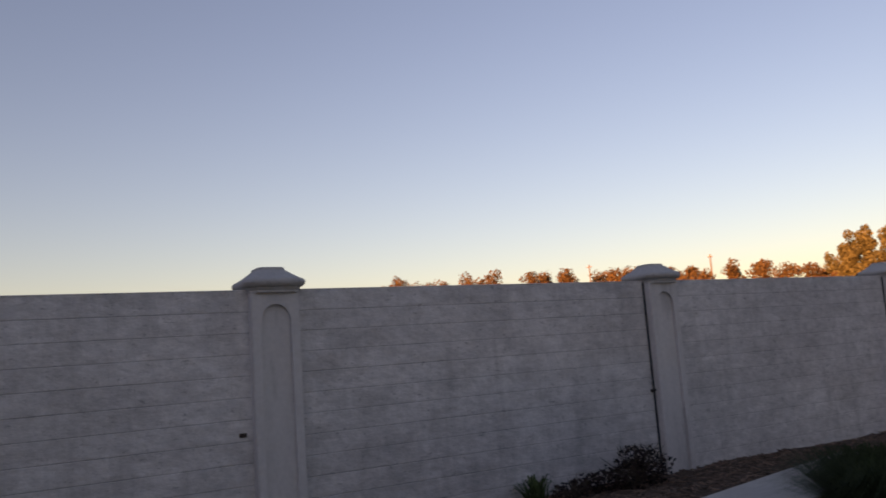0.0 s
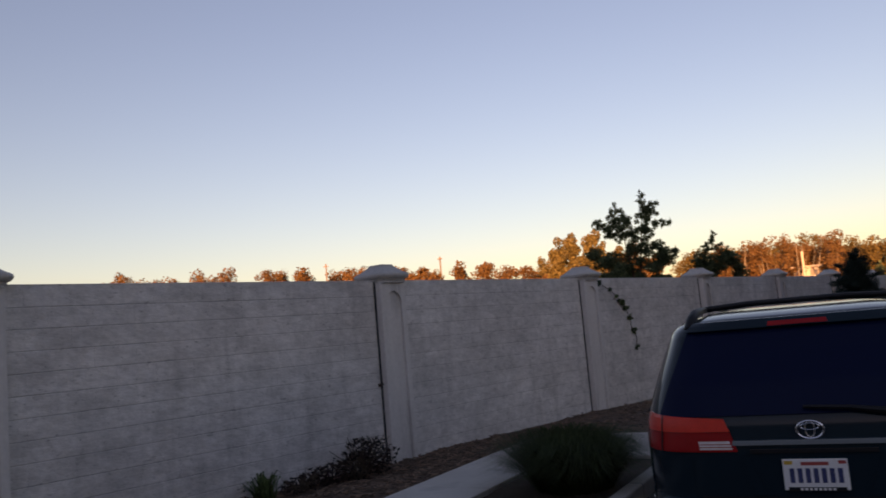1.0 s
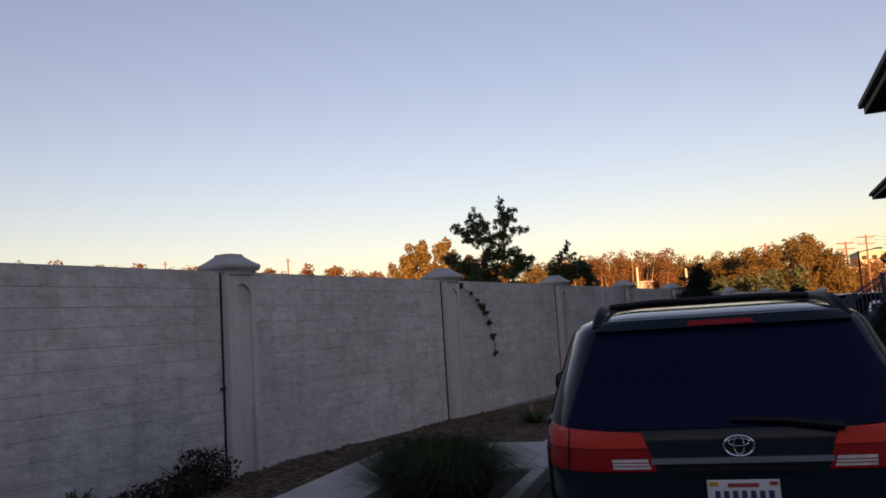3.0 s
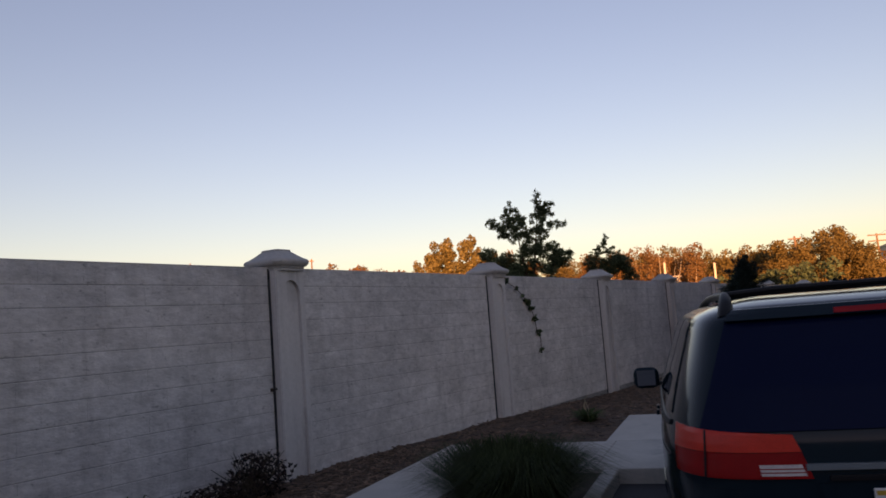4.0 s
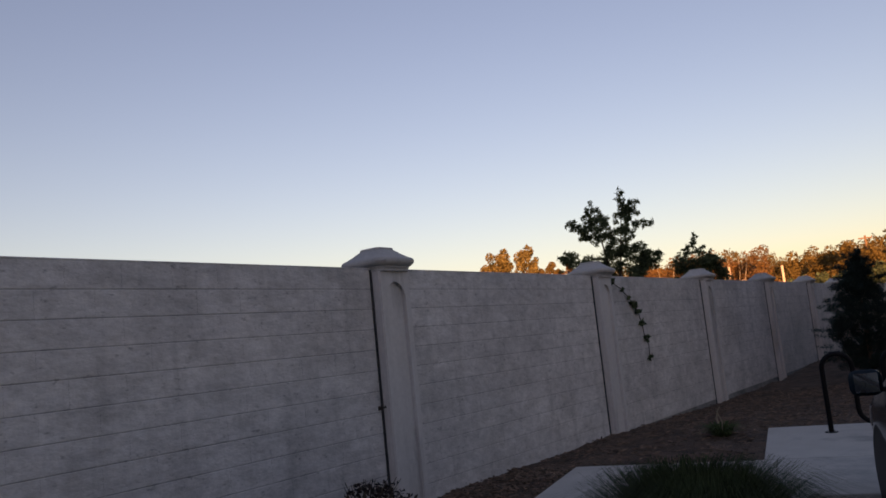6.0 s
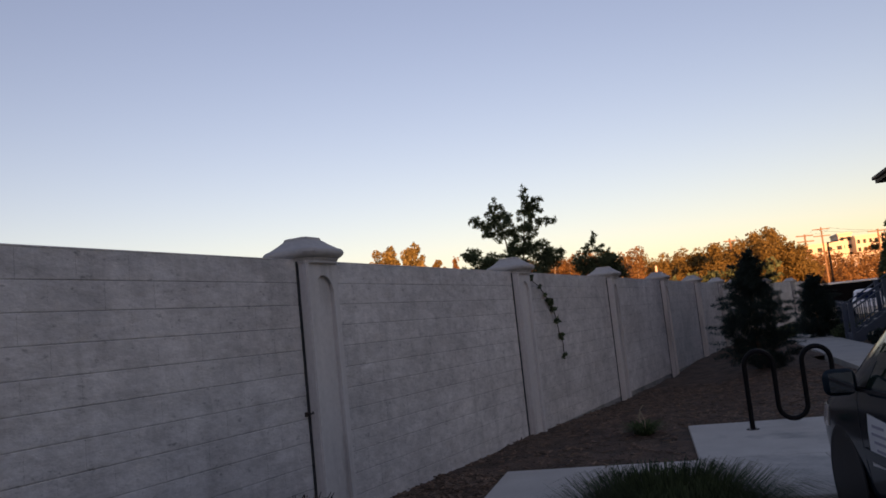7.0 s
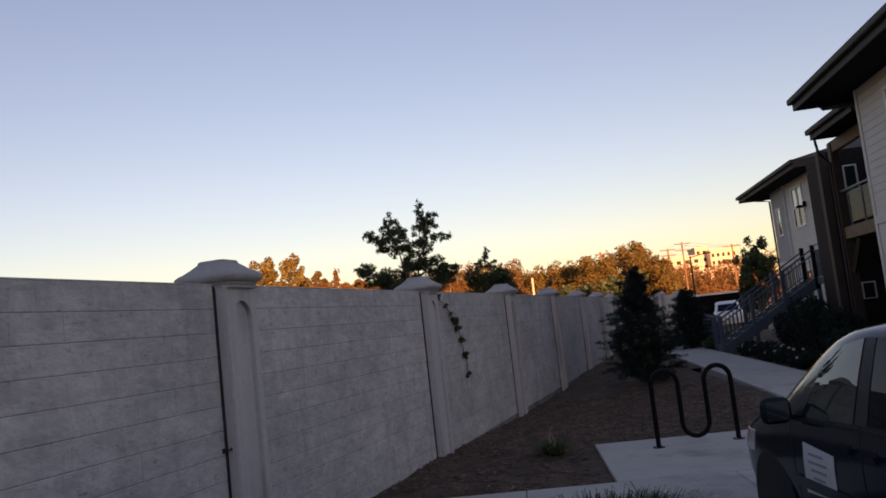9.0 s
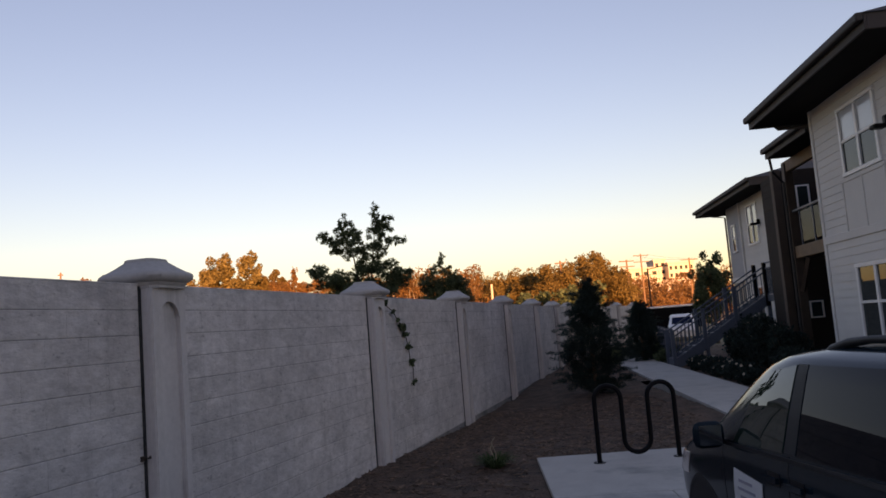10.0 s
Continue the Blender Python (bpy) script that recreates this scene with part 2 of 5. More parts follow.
slabs("pavement_1", [(x, 3.32, x + 1.83, 4.25) for x in [8.26 - 1.83 * k for k in range(1, 11)]], "pale grey concrete walk along the mulch bed")
slabs("pavement_2", [(8.27, y, 10.03, y + 1.06) for y in [3.19 - 1.06 * k for k in range(0, 12)]], "pale grey concrete walk across the bay heads")
slabs("pavement_3", [(10.04, 0.0, 12.52, 2.26)], "pale concrete pad under the bike rack")
slabs("pavement_4", [(0, -0.75, 1.5, 0.75)] + [(1.5 * k, -0.75, 1.5 * k + 1.5, 0.75) for k in range(1, 20)], "pale concrete footpath leading along the flats",
      parent_m=pose(10.26, -1.62, 0, 0, 0, -3.4))
kerb = thing("kerb", Matrix(), "pale concrete kerb along the planter edge", "kerb", kind="structure")
for k in range(8):
    part("kerbstone", box(8.26 - 1.5 * k - 1.494, 1.88, -0.25, 8.26 - 1.5 * k, 2.03, 0.15, 0.02, 2), M["concrete"], kerb)


# ---- the block wall ----
FACE = -0.10                               # front face of the blocks, before the wall's middle line
JOINT_FACE = FACE + 0.005
BW, BH = PITCH / 12, 0.2


def block_mesh(name, w, seed):
    rng = random.Random(seed)
    b = bmesh.new()
    x0, x1, z0, z1 = 0.0, w, 0.0018, BH - 0.0018
    c = 0.0045
    d = [rng.uniform(-0.0007, 0.0007) for _ in range(4)]
    outer = [b.verts.new(p) for p in ((x0, 0.03, z0), (x1, 0.03, z0), (x1, 0.03, z1), (x0, 0.03, z1))]
    mid = [b.verts.new(p) for p in ((x0, c, z0), (x1, c, z0), (x1, c, z1), (x0, c, z1))]
    e = 0.0004
    inn = [b.verts.new(p) for p in ((x0 + e, d[0], z0 + c), (x1 - e, d[1], z0 + c), (x1 - e, d[2], z1 - c), (x0 + e, d[3], z1 - c))]
    for p, q in ((outer, mid), (mid, inn)):
        for k in range(4):
            b.faces.new((p[k], p[(k + 1) % 4], q[(k + 1) % 4], q[k]))
    b.faces.new(inn)
    return mesh_of(name, b, M["block"])


BLOCKS = [block_mesh("block", BW, s) for s in range(5)]
HALVES = [block_mesh("block", BW / 2, s) for s in range(9, 11)]


def courses():
    """Running bond between two piers: left edge, height, width."""
    for row in range(12):
        z = WALL_TOP - BH * (row + 1)
        edge = 0.0
        if row % 2:
            yield edge, z, BW / 2
            edge = BW / 2
        while edge < PITCH - 0.01:
            w = min(BW, PITCH - edge)
            yield edge, z, (BW if w > BW * 0.75 else BW / 2)
            edge += BW


wall = thing("wall_north", Matrix(), "long off-white painted block wall with piers", "wall", kind="structure")
piece_rng = random.Random(5)
rest = bmesh.new()
near_blocks = []
for k in range(-3, 9):
    p, q = pier_place(k), pier_place(k + 1)
    yaw = math.degrees(math.atan2(q.y - p.y, q.x - p.x))
    m = pose(p.x, p.y, 0, 0, 0, yaw)
    part("backing", box(0, JOINT_FACE, -0.2, PITCH, 0.09, WALL_TOP - 0.004), M["mortar"], wall, m=m)
    part("coping", box(0, FACE - 0.002, WALL_TOP - 0.004, PITCH, 0.10, WALL_TOP + 0.012, 0.005), M["block_far"], wall, m=m)
    for edge, z, w in courses():
        wob = piece_rng.uniform(-0.0005, 0.0005)
        if k in (-1, 0):
            near_blocks.append((m @ pose(edge, FACE + wob, z), w))
        else:
            b = bmesh.new()
            b.from_mesh((BLOCKS if w > BW * 0.75 else HALVES)[piece_rng.randrange(2)])
            merge(rest, b, m @ pose(edge, FACE + wob, z))
tagged(part("blocks", rest, M["block_far"], wall), "painted wall blocks", kind="stuff")


def pier(k):
    p = pier_place(k)
    ob = thing("wall_pier", pose(p.x, p.y, 0, 0, 0, WALL_YAW if k < BEND + 1 else BEND_YAW), "grey cast concrete pier with an arched panel and a pyramid cap", "pier", group="piers of the wall")
    part("shaft", box(-0.235, -0.165, -0.2, 0.235, 0.165, 2.48, 0.008), M["column"], ob)
    pts = [(-0.235, 0.0), (-0.146, 0.0)]
    top, r = 2.195, 0.146
    pts += [(-r * math.cos(math.pi * i / 14), top + r * math.sin(math.pi * i / 14)) for i in range(15)]
    pts += [(0.146, 0.0), (0.235, 0.0), (0.235, 2.465), (-0.235, 2.465)]
    b = extrude_poly(pts, 0.042)
    b.transform(Matrix.Translation((0, -0.206, 0)))
    bmesh.ops.bevel(b, geom=[e for e in b.edges if all(v.co.y < -0.18 for v in e.verts)], offset=0.010, segments=2, affect='EDGES')
    part("arch_moulding", b, M["column"], ob)
    b = loft_square([(2.44, 0.245), (2.462, 0.245), (2.468, 0.252), (2.490, 0.258), (2.496, 0.276), (2.516, 0.296), (2.540, 0.303), (2.560, 0.297), (2.576, 0.278),
                     (2.584, 0.258), (2.620, 0.205), (2.662, 0.152), (2.670, 0.140), (2.692, 0.133), (2.698, 0.122)])
    part("cap", b, M["cap"], ob, "weathered moulded cap", smooth=True)
    if k >= 0:
        part("joint_filler", box(-0.261, -0.112, -0.12, -0.2355, -0.09, 2.46), M["dark_joint"], ob, "dark open joint")


M["dark_joint"] = material("dark_joint", (0.03, 0.03, 0.031), 0.95, var=0.5, scale=5, fine=20)
for k in range(-3, 10):
    pier(k)


# ---- cars ----
M["paint_van"] = material("blue_black_paint", (0.004, 0.018, 0.027), 0.12, metal=0.0, var=0.08, scale=3, fine=400, bump=0.0, coat=0.0, spec=0.5)
M["paint_car"] = material("dark_grey_paint", (0.010, 0.013, 0.018), 0.22, metal=0.2, var=0.08, scale=3, fine=400, bump=0.0, coat=0.6)
M["paint_van"].node_tree.nodes["Principled BSDF"].inputs["IOR"].default_value = 1.28
M["front_glass"] = glass("front_glass", (0.010, 0.024, 0.018), clear=0.0, spec=0.7)
M["side_glass"] = glass("side_glass", (0.002, 0.004, 0.008), clear=0.0, spec=0.13)
# paler than the body paint: the strip's sky reflection is put into its colour
M["strip"] = material("strip_highlight", (0.10, 0.14, 0.16), 0.25, var=0.05, scale=3, fine=400, bump=0.0, spec=0.9)
M["car_glass"] = glass("privacy_glass", (0.001, 0.007, 0.030), clear=0.0, spec=0.13)
M["rubber"] = material("black_rubber", (0.018, 0.018, 0.018), 0.75, var=0.2, scale=9, fine=90)
M["trim"] = material("black_trim", (0.012, 0.012, 0.014), 0.5, var=0.15, scale=9, fine=120, bump=0.05, spec=0.2)
M["red_lens"] = material("red_lens", (0.95, 0.05, 0.03), 0.15, var=0.15, scale=12, fine=160, bump=0.1, spec=0.3)
M["dark_lens"] = material("dark_red_lens", (0.42, 0.010, 0.010), 0.15, var=0.15, scale=12, fine=160, bump=0.1, spec=0.25)
M["clear_lens"] = material("clear_lens", (0.62, 0.55, 0.52), 0.15, var=0.25, scale=30, fine=160, bump=0.2, coat=0.6)
M["chrome"] = material("chrome", (0.62, 0.63, 0.65), 0.14, metal=1.0, var=0.05, bump=0.0)
M["alloy"] = material("alloy", (0.35, 0.36, 0.37), 0.35, metal=0.9, var=0.1, bump=0.05)
M["mirror"] = material("mirror_glass", (0.70, 0.74, 0.78), 0.02, metal=1.0, var=0.01, bump=0.0)
M["white_sheet"] = material("white_sheet", (0.72, 0.72, 0.72), 0.6, var=0.06, scale=10, fine=90, bump=0.05)
M["ink_red"] = material("red_ink", (0.45, 0.06, 0.05), 0.6, var=0.1, bump=0.0)
M["ink_blue"] = material("blue_ink", (0.035, 0.045, 0.13), 0.6, var=0.1, bump=0.0)
M["ink_grey"] = material("grey_ink", (0.36, 0.34, 0.40), 0.6, var=0.1, bump=0.0)
M["ink_gold"] = material("gold_ink", (0.65, 0.36, 0.05), 0.6, var=0.1, bump=0.0)


def lerp_table(table, z):
    if z <= table[0][0]:
        return table[0][1]
    for (a, p), (b, q) in zip(table, table[1:]):
        if z <= b:
            return p + (q - p) * (z - a) / (b - a)
    return table[-1][1]


class Shell:
    """A car's skin as level slices: rear, front and half width at each height."""

    def __init__(self, rear, front, half, power=10.0):
        self.rear, self.front, self.half, self.power = rear, front, half, power

    def at(self, z):
        return lerp_table(self.rear, z), lerp_table(self.front, z), lerp_table(self.half, z)

    def side(self, u, z, out=0.0):
        r, f, w = self.at(z)
        s = min(0.999, abs((2 * u - r - f) / (f - r)))
        return Vector((u, w * (1 - s ** self.power) ** (1 / self.power) + out, z))

    def back(self, v, z, out=0.0):
        r, f, w = self.at(z)
        s = min(0.9995, abs(v) / w)
        h = (f - r) / 2
        return Vector(((r + f) / 2 - h * (1 - s ** self.power) ** (1 / self.power) - out, v, z))

    def nose(self, v, z, out=0.0):
        r, f, w = self.at(z)
        s = min(0.9995, abs(v) / w)
        h = (f - r) / 2
        return Vector(((r + f) / 2 + h * (1 - s ** self.power) ** (1 / self.power) + out, v, z))

    def body(self, levels, count=72):
        b = bmesh.new()
        rings = []
        for z in levels:
            r, f, w = self.at(z)
            ring = []
            for k in range(count):
                a = 2 * math.pi * k / count
                c, s = math.cos(a), math.sin(a)
                e = 2 / self.power
                ring.append(b.verts.new(((r + f) / 2 + (f - r) / 2 * math.copysign(abs(c) ** e, c), w * math.copysign(abs(s) ** e, s), z)))
            rings.append(ring)
        for r0, r1 in zip(rings, rings[1:]):
            for k in range(count):
                b.faces.new((r0[k], r0[(k + 1) % count], r1[(k + 1) % count], r1[k]))
        b.faces.new(rings[0][::-1]), b.faces.new(rings[-1])
        return b

    def patch(self, corners, where, out=0.006, n=10, mirrored=False, thick=0.012):
        """A sheet on the skin; corners go round: low start, low end, high end, high start."""
        b = bmesh.new()
        a, c, d, e = [Vector((*p, 0)) for p in corners]
        grid, under = [], []
        for i in range(n + 1):
            row, low = [], []
            for j in range(n + 1):
                s, t = i / n, j / n
                p = (a.lerp(c, s)).lerp(e.lerp(d, s), t)
                for o, lst in ((out, row), (out - thick, low)):
                    q = where(p.x, p.y, o)
                    if mirrored:
                        q.y = -q.y
                    lst.append(b.verts.new(q))
            grid.append(row), under.append(low)
        for i in range(n):
            for j in range(n):
                b.faces.new((grid[i][j], grid[i + 1][j], grid[i + 1][j + 1], grid[i][j + 1]))
        rim = [(i, 0) for i in range(n)] + [(n, j) for j in range(n)] + [(i, n) for i in range(n, 0, -1)] + [(0, j) for j in range(n, 0, -1)]
        for (i, j), (k, l) in zip(rim, rim[1:] + rim[:1]):
            b.faces.new((grid[i][j], under[i][j], under[k][l], grid[k][l]))
        bmesh.ops.recalc_face_normals(b, faces=b.faces[:])
        return b


def ring_bm(radius, bar, n=40, sides=8, sx=1.0, sz=1.0):
    """A ring in the y-z plane."""
    b = bmesh.new()
    rings = []
    for k in range(n):
        a = 2 * math.pi * k / n
        cy, cz = math.cos(a), math.sin(a)
        rings.append([b.verts.new((bar * math.sin(2 * math.pi * i / sides), (radius + bar * math.cos(2 * math.pi * i / sides)) * cy * sx, (radius + bar * math.cos(2 * math.pi * i / sides)) * cz * sz)) for i in range(sides)])
    for k in range(n):
        for i in range(sides):
            b.faces.new((rings[k][i], rings[k][(i + 1) % sides], rings[(k + 1) % n][(i + 1) % sides], rings[(k + 1) % n][i]))
    return b


def lathe_y(profile, n=36):
    """A turned form about the y axis from (radius, y) pairs."""
    b = bmesh.new()
    rings = [[b.verts.new((r * math.cos(2 * math.pi * k / n), y, r * math.sin(2 * math.pi * k / n))) for k in range(n)] for r, y in profile]
    for r0, r1 in zip(rings, rings[1:]):
        for k in range(n):
            b.faces.new((r0[k], r0[(k + 1) % n], r1[(k + 1) % n], r1[k]))
    b.faces.new(rings[0]), b.faces.new(rings[-1][::-1])
    bmesh.ops.recalc_face_normals(b, faces=b.faces[:])
    return b


def add_wheels(car, us, half, radius):
    for u in us:
        for side in (1, -1):
            ob = part("wheel", lathe_y([(radius * 0.60, -0.10), (radius * 0.93, -0.11), (radius, -0.07), (radius, 0.07), (radius * 0.93, 0.11), (radius * 0.62, 0.115), (radius * 0.60, 0.10)]), M["rubber"], car, smooth=True,
                      m=pose(u, side * (half - 0.115), radius, 0, 0, 0 if side > 0 else 180))
            b = lathe_y([(radius * 0.60, 0.06), (radius * 0.60, 0.10), (radius * 0.55, 0.085), (radius * 0.2, 0.07), (radius * 0.16, 0.095), (0.02, 0.10)], 30)
            for k in range(5):
                s = box(-0.03, 0.075, 0.05, 0.03, 0.105, radius * 0.57, 0.008)
                merge(b, s, pose(0, 0, 0, 0, 72 * k, 0))
            part("rim", b, M["alloy"], ob, "grey alloy rim")
            part("wheel_arch", lathe_y([(radius * 1.16, 0.0), (radius * 1.16, 0.004), (radius * 1.09, 0.008), (radius * 1.0, 0.006)]), M["trim"], car,
                 m=pose(u, side * (half + 0.0), radius + 0.02, 0, 0, 0 if side > 0 else 180))


def door_mirror(shell, car, u, z, paint, side=1):
    base = shell.side(u, z)
    b = box(-0.055, 0.0, -0.085, 0.07, 0.215, 0.095, 0.056, 5)
    for v in b.verts:
        if v.co.x > 0:
            v.co.y = 0.03 + (v.co.y - 0.03) * 0.9
            v.co.z *= 0.86
    m = Matrix.Translation((base.x, side * (base.y + 0.035), base.z)) @ Matrix.Diagonal((1, side, 1, 1))
    b.transform(m)
    bmesh.ops.recalc_face_normals(b, faces=b.faces[:])
    ob = part("door_mirror", b, paint, car, "black door mirror housing", smooth=True)
    b = box(-0.0575, 0.034, -0.058, -0.0562, 0.182, 0.07)
    b.transform(m)
    bmesh.ops.recalc_face_normals(b, faces=b.faces[:])
    part("mirror_glass", b, M["mirror"], ob, "pale mirror glass")
    b = box(-0.02, -0.07, -0.065, 0.04, 0.02, -0.03, 0.01, 2)
    b.transform(m)
    bmesh.ops.recalc_face_normals(b, faces=b.faces[:])
    part("mirror_arm", b, M["trim"], ob)


def minivan(m):
    car = thing("minivan", m, "dark blue-black minivan with roof rails, parked in its bay", "car", group="parked cars")
    sh = Shell(rear=[(.22, .24), (.40, .06), (.60, .0), (.66, .0), (.70, .05), (.95, .05), (1.12, .08), (1.30, .18), (1.45, .30), (1.58, .39), (1.63, .45), (1.66, .60), (1.682, .85), (1.695, 1.2)],
               front=[(.22, 4.86), (.50, 5.04), (.70, 5.02), (.84, 4.90), (.94, 4.68), (1.02, 4.42), (1.08, 4.18), (1.20, 4.00), (1.40, 3.68), (1.53, 3.44), (1.60, 3.22), (1.64, 2.98), (1.675, 2.6), (1.695, 2.2)],
               half=[(.22, .85), (.36, .91), (.60, .935), (.80, .945), (.98, .94), (1.08, .925), (1.14, .905), (1.30, .855), (1.57, .758), (1.61, .722), (1.645, .645), (1.678, .51), (1.695, .36)], power=7.0)
    lv = [.22, .28, .36, .44, .52, .60, .64, .66, .68, .70, .76, .84, .90, .95, 1.0, 1.05, 1.1, 1.16, 1.24, 1.32, 1.4, 1.48, 1.54, 1.58, 1.60, 1.615, 1.63, 1.645, 1.655, 1.665, 1.675, 1.685, 1.695]
    part("body", sh.body(lv, 120), M["paint_van"], car, smooth=True)
    for s in (False, True):
        f = -1 if s else 1
        part("front_window", sh.patch([(2.75, 1.095), (3.45, 1.07), (3.20, 1.50), (2.79, 1.57)], sh.side, mirrored=s), M["front_glass"], car, smooth=True)
        part("sliding_window", sh.patch([(1.55, 1.125), (2.58, 1.10), (2.64, 1.575), (1.60, 1.59)], sh.side, mirrored=s), M["side_glass"], car, smooth=True)
        part("quarter_window", sh.patch([(0.56, 1.165), (1.47, 1.13), (1.52, 1.59), (.84, 1.585)], sh.side, mirrored=s), M["side_glass"], car, smooth=True)
        part("pillar_trim", sh.patch([(2.60, 1.10), (2.735, 1.10), (2.775, 1.575), (2.66, 1.575)], sh.side, out=0.004, mirrored=s), M["trim"], car)
        part("mirror_sail", sh.patch([(3.44, 1.07), (3.66, 1.05), (3.36, 1.24), (3.33, 1.24)], sh.side, out=0.008, n=6, mirrored=s), M["trim"], car)
        part("belt_moulding", sh.patch([(0.52, 1.115), (3.60, 1.03), (3.60, 1.05), (0.52, 1.14)], sh.side, out=0.010, n=28, mirrored=s), M["trim"], car)
        part("side_moulding", sh.patch([(1.45, .60), (3.60, .60), (3.60, .67), (1.45, .67)], sh.side, out=0.014, n=20, mirrored=s), M["paint_van"], car, smooth=True)
        part("slide_track", sh.patch([(.45, .985), (1.50, .985), (1.50, 1.0), (.45, 1.0)], sh.side, out=0.002, n=14, mirrored=s), M["trim"], car)
        for u in (1.50, 2.67, 3.62):
            part("door_seam", sh.patch([(u, .36), (u + .010, .36), (u + .010, 1.09), (u, 1.09)], sh.side, out=0.0015, n=10, mirrored=s), M["trim"], car)
        for u in (2.47, 2.76):
            part("handle_recess", sh.patch([(u + .02, .900), (u + .18, .900), (u + .18, .975), (u + .02, .975)], sh.side, out=0.002, n=6, mirrored=s), M["trim"], car)
            part("door_handle", sh.patch([(u, .925), (u + .20, .918), (u + .20, .948), (u, .955)], sh.side, out=0.034, n=8, mirrored=s, thick=0.02), M["paint_van"], car, smooth=True)
        lamp = part("tail_lamp", sh.patch([(.395, 1.048), (.88, 1.048), (.865, 1.142), (.42, 1.114)], sh.back, out=0.014, n=26, mirrored=s, thick=0.03), M["red_lens"], car, "bright red upper tail lens", smooth=True)
        part("lower_lens", sh.patch([(.362, .945), (.88, .945), (.88, 1.045), (.394, 1.045)], sh.back, out=0.011, n=26, mirrored=s, thick=0.03), M["dark_lens"], lamp, "dark red lower tail lens", smooth=True)
        part("lens_seam", sh.patch([(.765, .945), (.773, .945), (.758, 1.135), (.75, 1.134)], sh.back, out=0.0165, n=8, mirrored=s, thick=0.01), M["trim"], lamp)
        part("reversing_lens", sh.patch([(.385, .957), (.555, .957), (.56, 1.0), (.40, 1.0)], sh.back, out=0.015, n=6, mirrored=s, thick=0.01), M["clear_lens"], lamp, "clear reversing lens")
        for z in (.968, .982):
            part("lens_rib", sh.patch([(.385, z), (.558, z), (.558, z + .004), (.387, z + .004)], sh.back, out=0.0165, n=4, mirrored=s, thick=0.006), M["dark_lens"], lamp)
        part("bumper_corner", sh.patch([(.60, .68), (.89, .68), (.89, .90), (.60, .90)], sh.back, out=0.004, n=12, mirrored=s), M["paint_van"], car, smooth=True)
        part("recess_side", sh.patch([(.235, .72), (.30, .72), (.345, .925), (.31, .925)], sh.back, out=0.010, n=5, mirrored=s, thick=0.012), M["paint_van"], car, smooth=True)
        part("roof_rail", tube([(.50, f * .60, 1.585), (.56, f * .585, 1.645), (.66, f * .575, 1.685), (.90, f * .56, 1.703), (1.7, f * .555, 1.712), (2.35, f * .555, 1.703), (2.56, f * .565, 1.683), (2.70, f * .58, 1.645), (2.76, f * .59, 1.60)],
                                  [.034, .034, .028, .022, .021, .022, .027, .032, .034], 10), M["trim"], car, "black roof rail", smooth=True)
        door_mirror(sh, car, 3.56, 1.10, M["paint_van"], f)
    for u in (1.05, 2.2):
        part("cross_bar", tube([(u, -.56, 1.708), (u, -.3, 1.722), (u, .3, 1.722), (u, .56, 1.708)], .018, 8), M["trim"], car, "black roof cross bar", smooth=True)
    part("rear_window", sh.patch([(-.775, 1.128), (.775, 1.128), (.605, 1.578), (-.605, 1.578)], sh.back, out=0.006, n=22), M["car_glass"], car, smooth=True)
    part("windscreen", sh.patch([(-.78, 1.14), (.78, 1.14), (.64, 1.55), (-.64, 1.55)], sh.nose, out=0.006, n=12), M["car_glass"], car, smooth=True)
    part("spoiler", sh.patch([(-.61, 1.582), (.61, 1.582), (.565, 1.632), (-.565, 1.632)], sh.back, out=0.040, n=18, thick=0.05), M["paint_van"], car, smooth=True)
    part("brake_lamp", sh.patch([(-.155, 1.588), (.155, 1.588), (.15, 1.612), (-.15, 1.612)], sh.back, out=0.045, n=6, thick=0.01), M["dark_lens"], car, "dark red high brake lamp")
    part("tailgate_strip", sh.patch([(-.385, .978), (.385, .978), (.385, 1.002), (-.385, 1.002)], sh.back, out=0.022, n=14, thick=0.022), M["strip"], car, "body-coloured tailgate strip, colour lightened for its sky highlight", smooth=True)
    part("tailgate_seam", sh.patch([(-.57, .70), (.57, .70), (.57, .712), (-.57, .712)], sh.back, out=0.002, n=14), M["trim"], car)
    x = sh.back(0, 1.045).x
    badge = part("badge", ring_bm(.056, .0065, sx=1.15, sz=.80), M["chrome"], car, "plain oval chrome badge", smooth=True, m=pose(x - .012, 0, 1.05))
    part("badge_bar", ring_bm(.028, .005, sx=.8, sz=1.45), M["chrome"], badge, smooth=True)
    part("badge_arc", ring_bm(.033, .005, sx=1.35, sz=.5), M["chrome"], badge, smooth=True, m=pose(0, 0, .016))
    part("wiper", tube([sh.back(.02, 1.165, .03), sh.back(-.20, 1.155, .035), sh.back(-.44, 1.125, .04)], [.009, .013, .022], 6), M["trim"], car, "black rear wiper")
    part("rear_bumper", sh.patch([(-.89, .36), (.89, .36), (.89, .655), (-.89, .655)], sh.back, out=0.03, n=26, thick=0.035), M["paint_van"], car, "dark painted rear bumper", smooth=True)
    part("bumper_step", sh.patch([(-.62, .66), (.62, .66), (.62, .672), (-.62, .672)], sh.back, out=0.045, n=16, thick=0.09), M["trim"], car, "black step pad on the bumper")
    part("tailgate_handle", sh.patch([(-.30, .935), (.30, .935), (.30, .955), (-.30, .955)], sh.back, out=0.012, n=8, thick=0.02), M["trim"], car, "black tailgate grip")
    px = sh.back(0, .83).x - .012
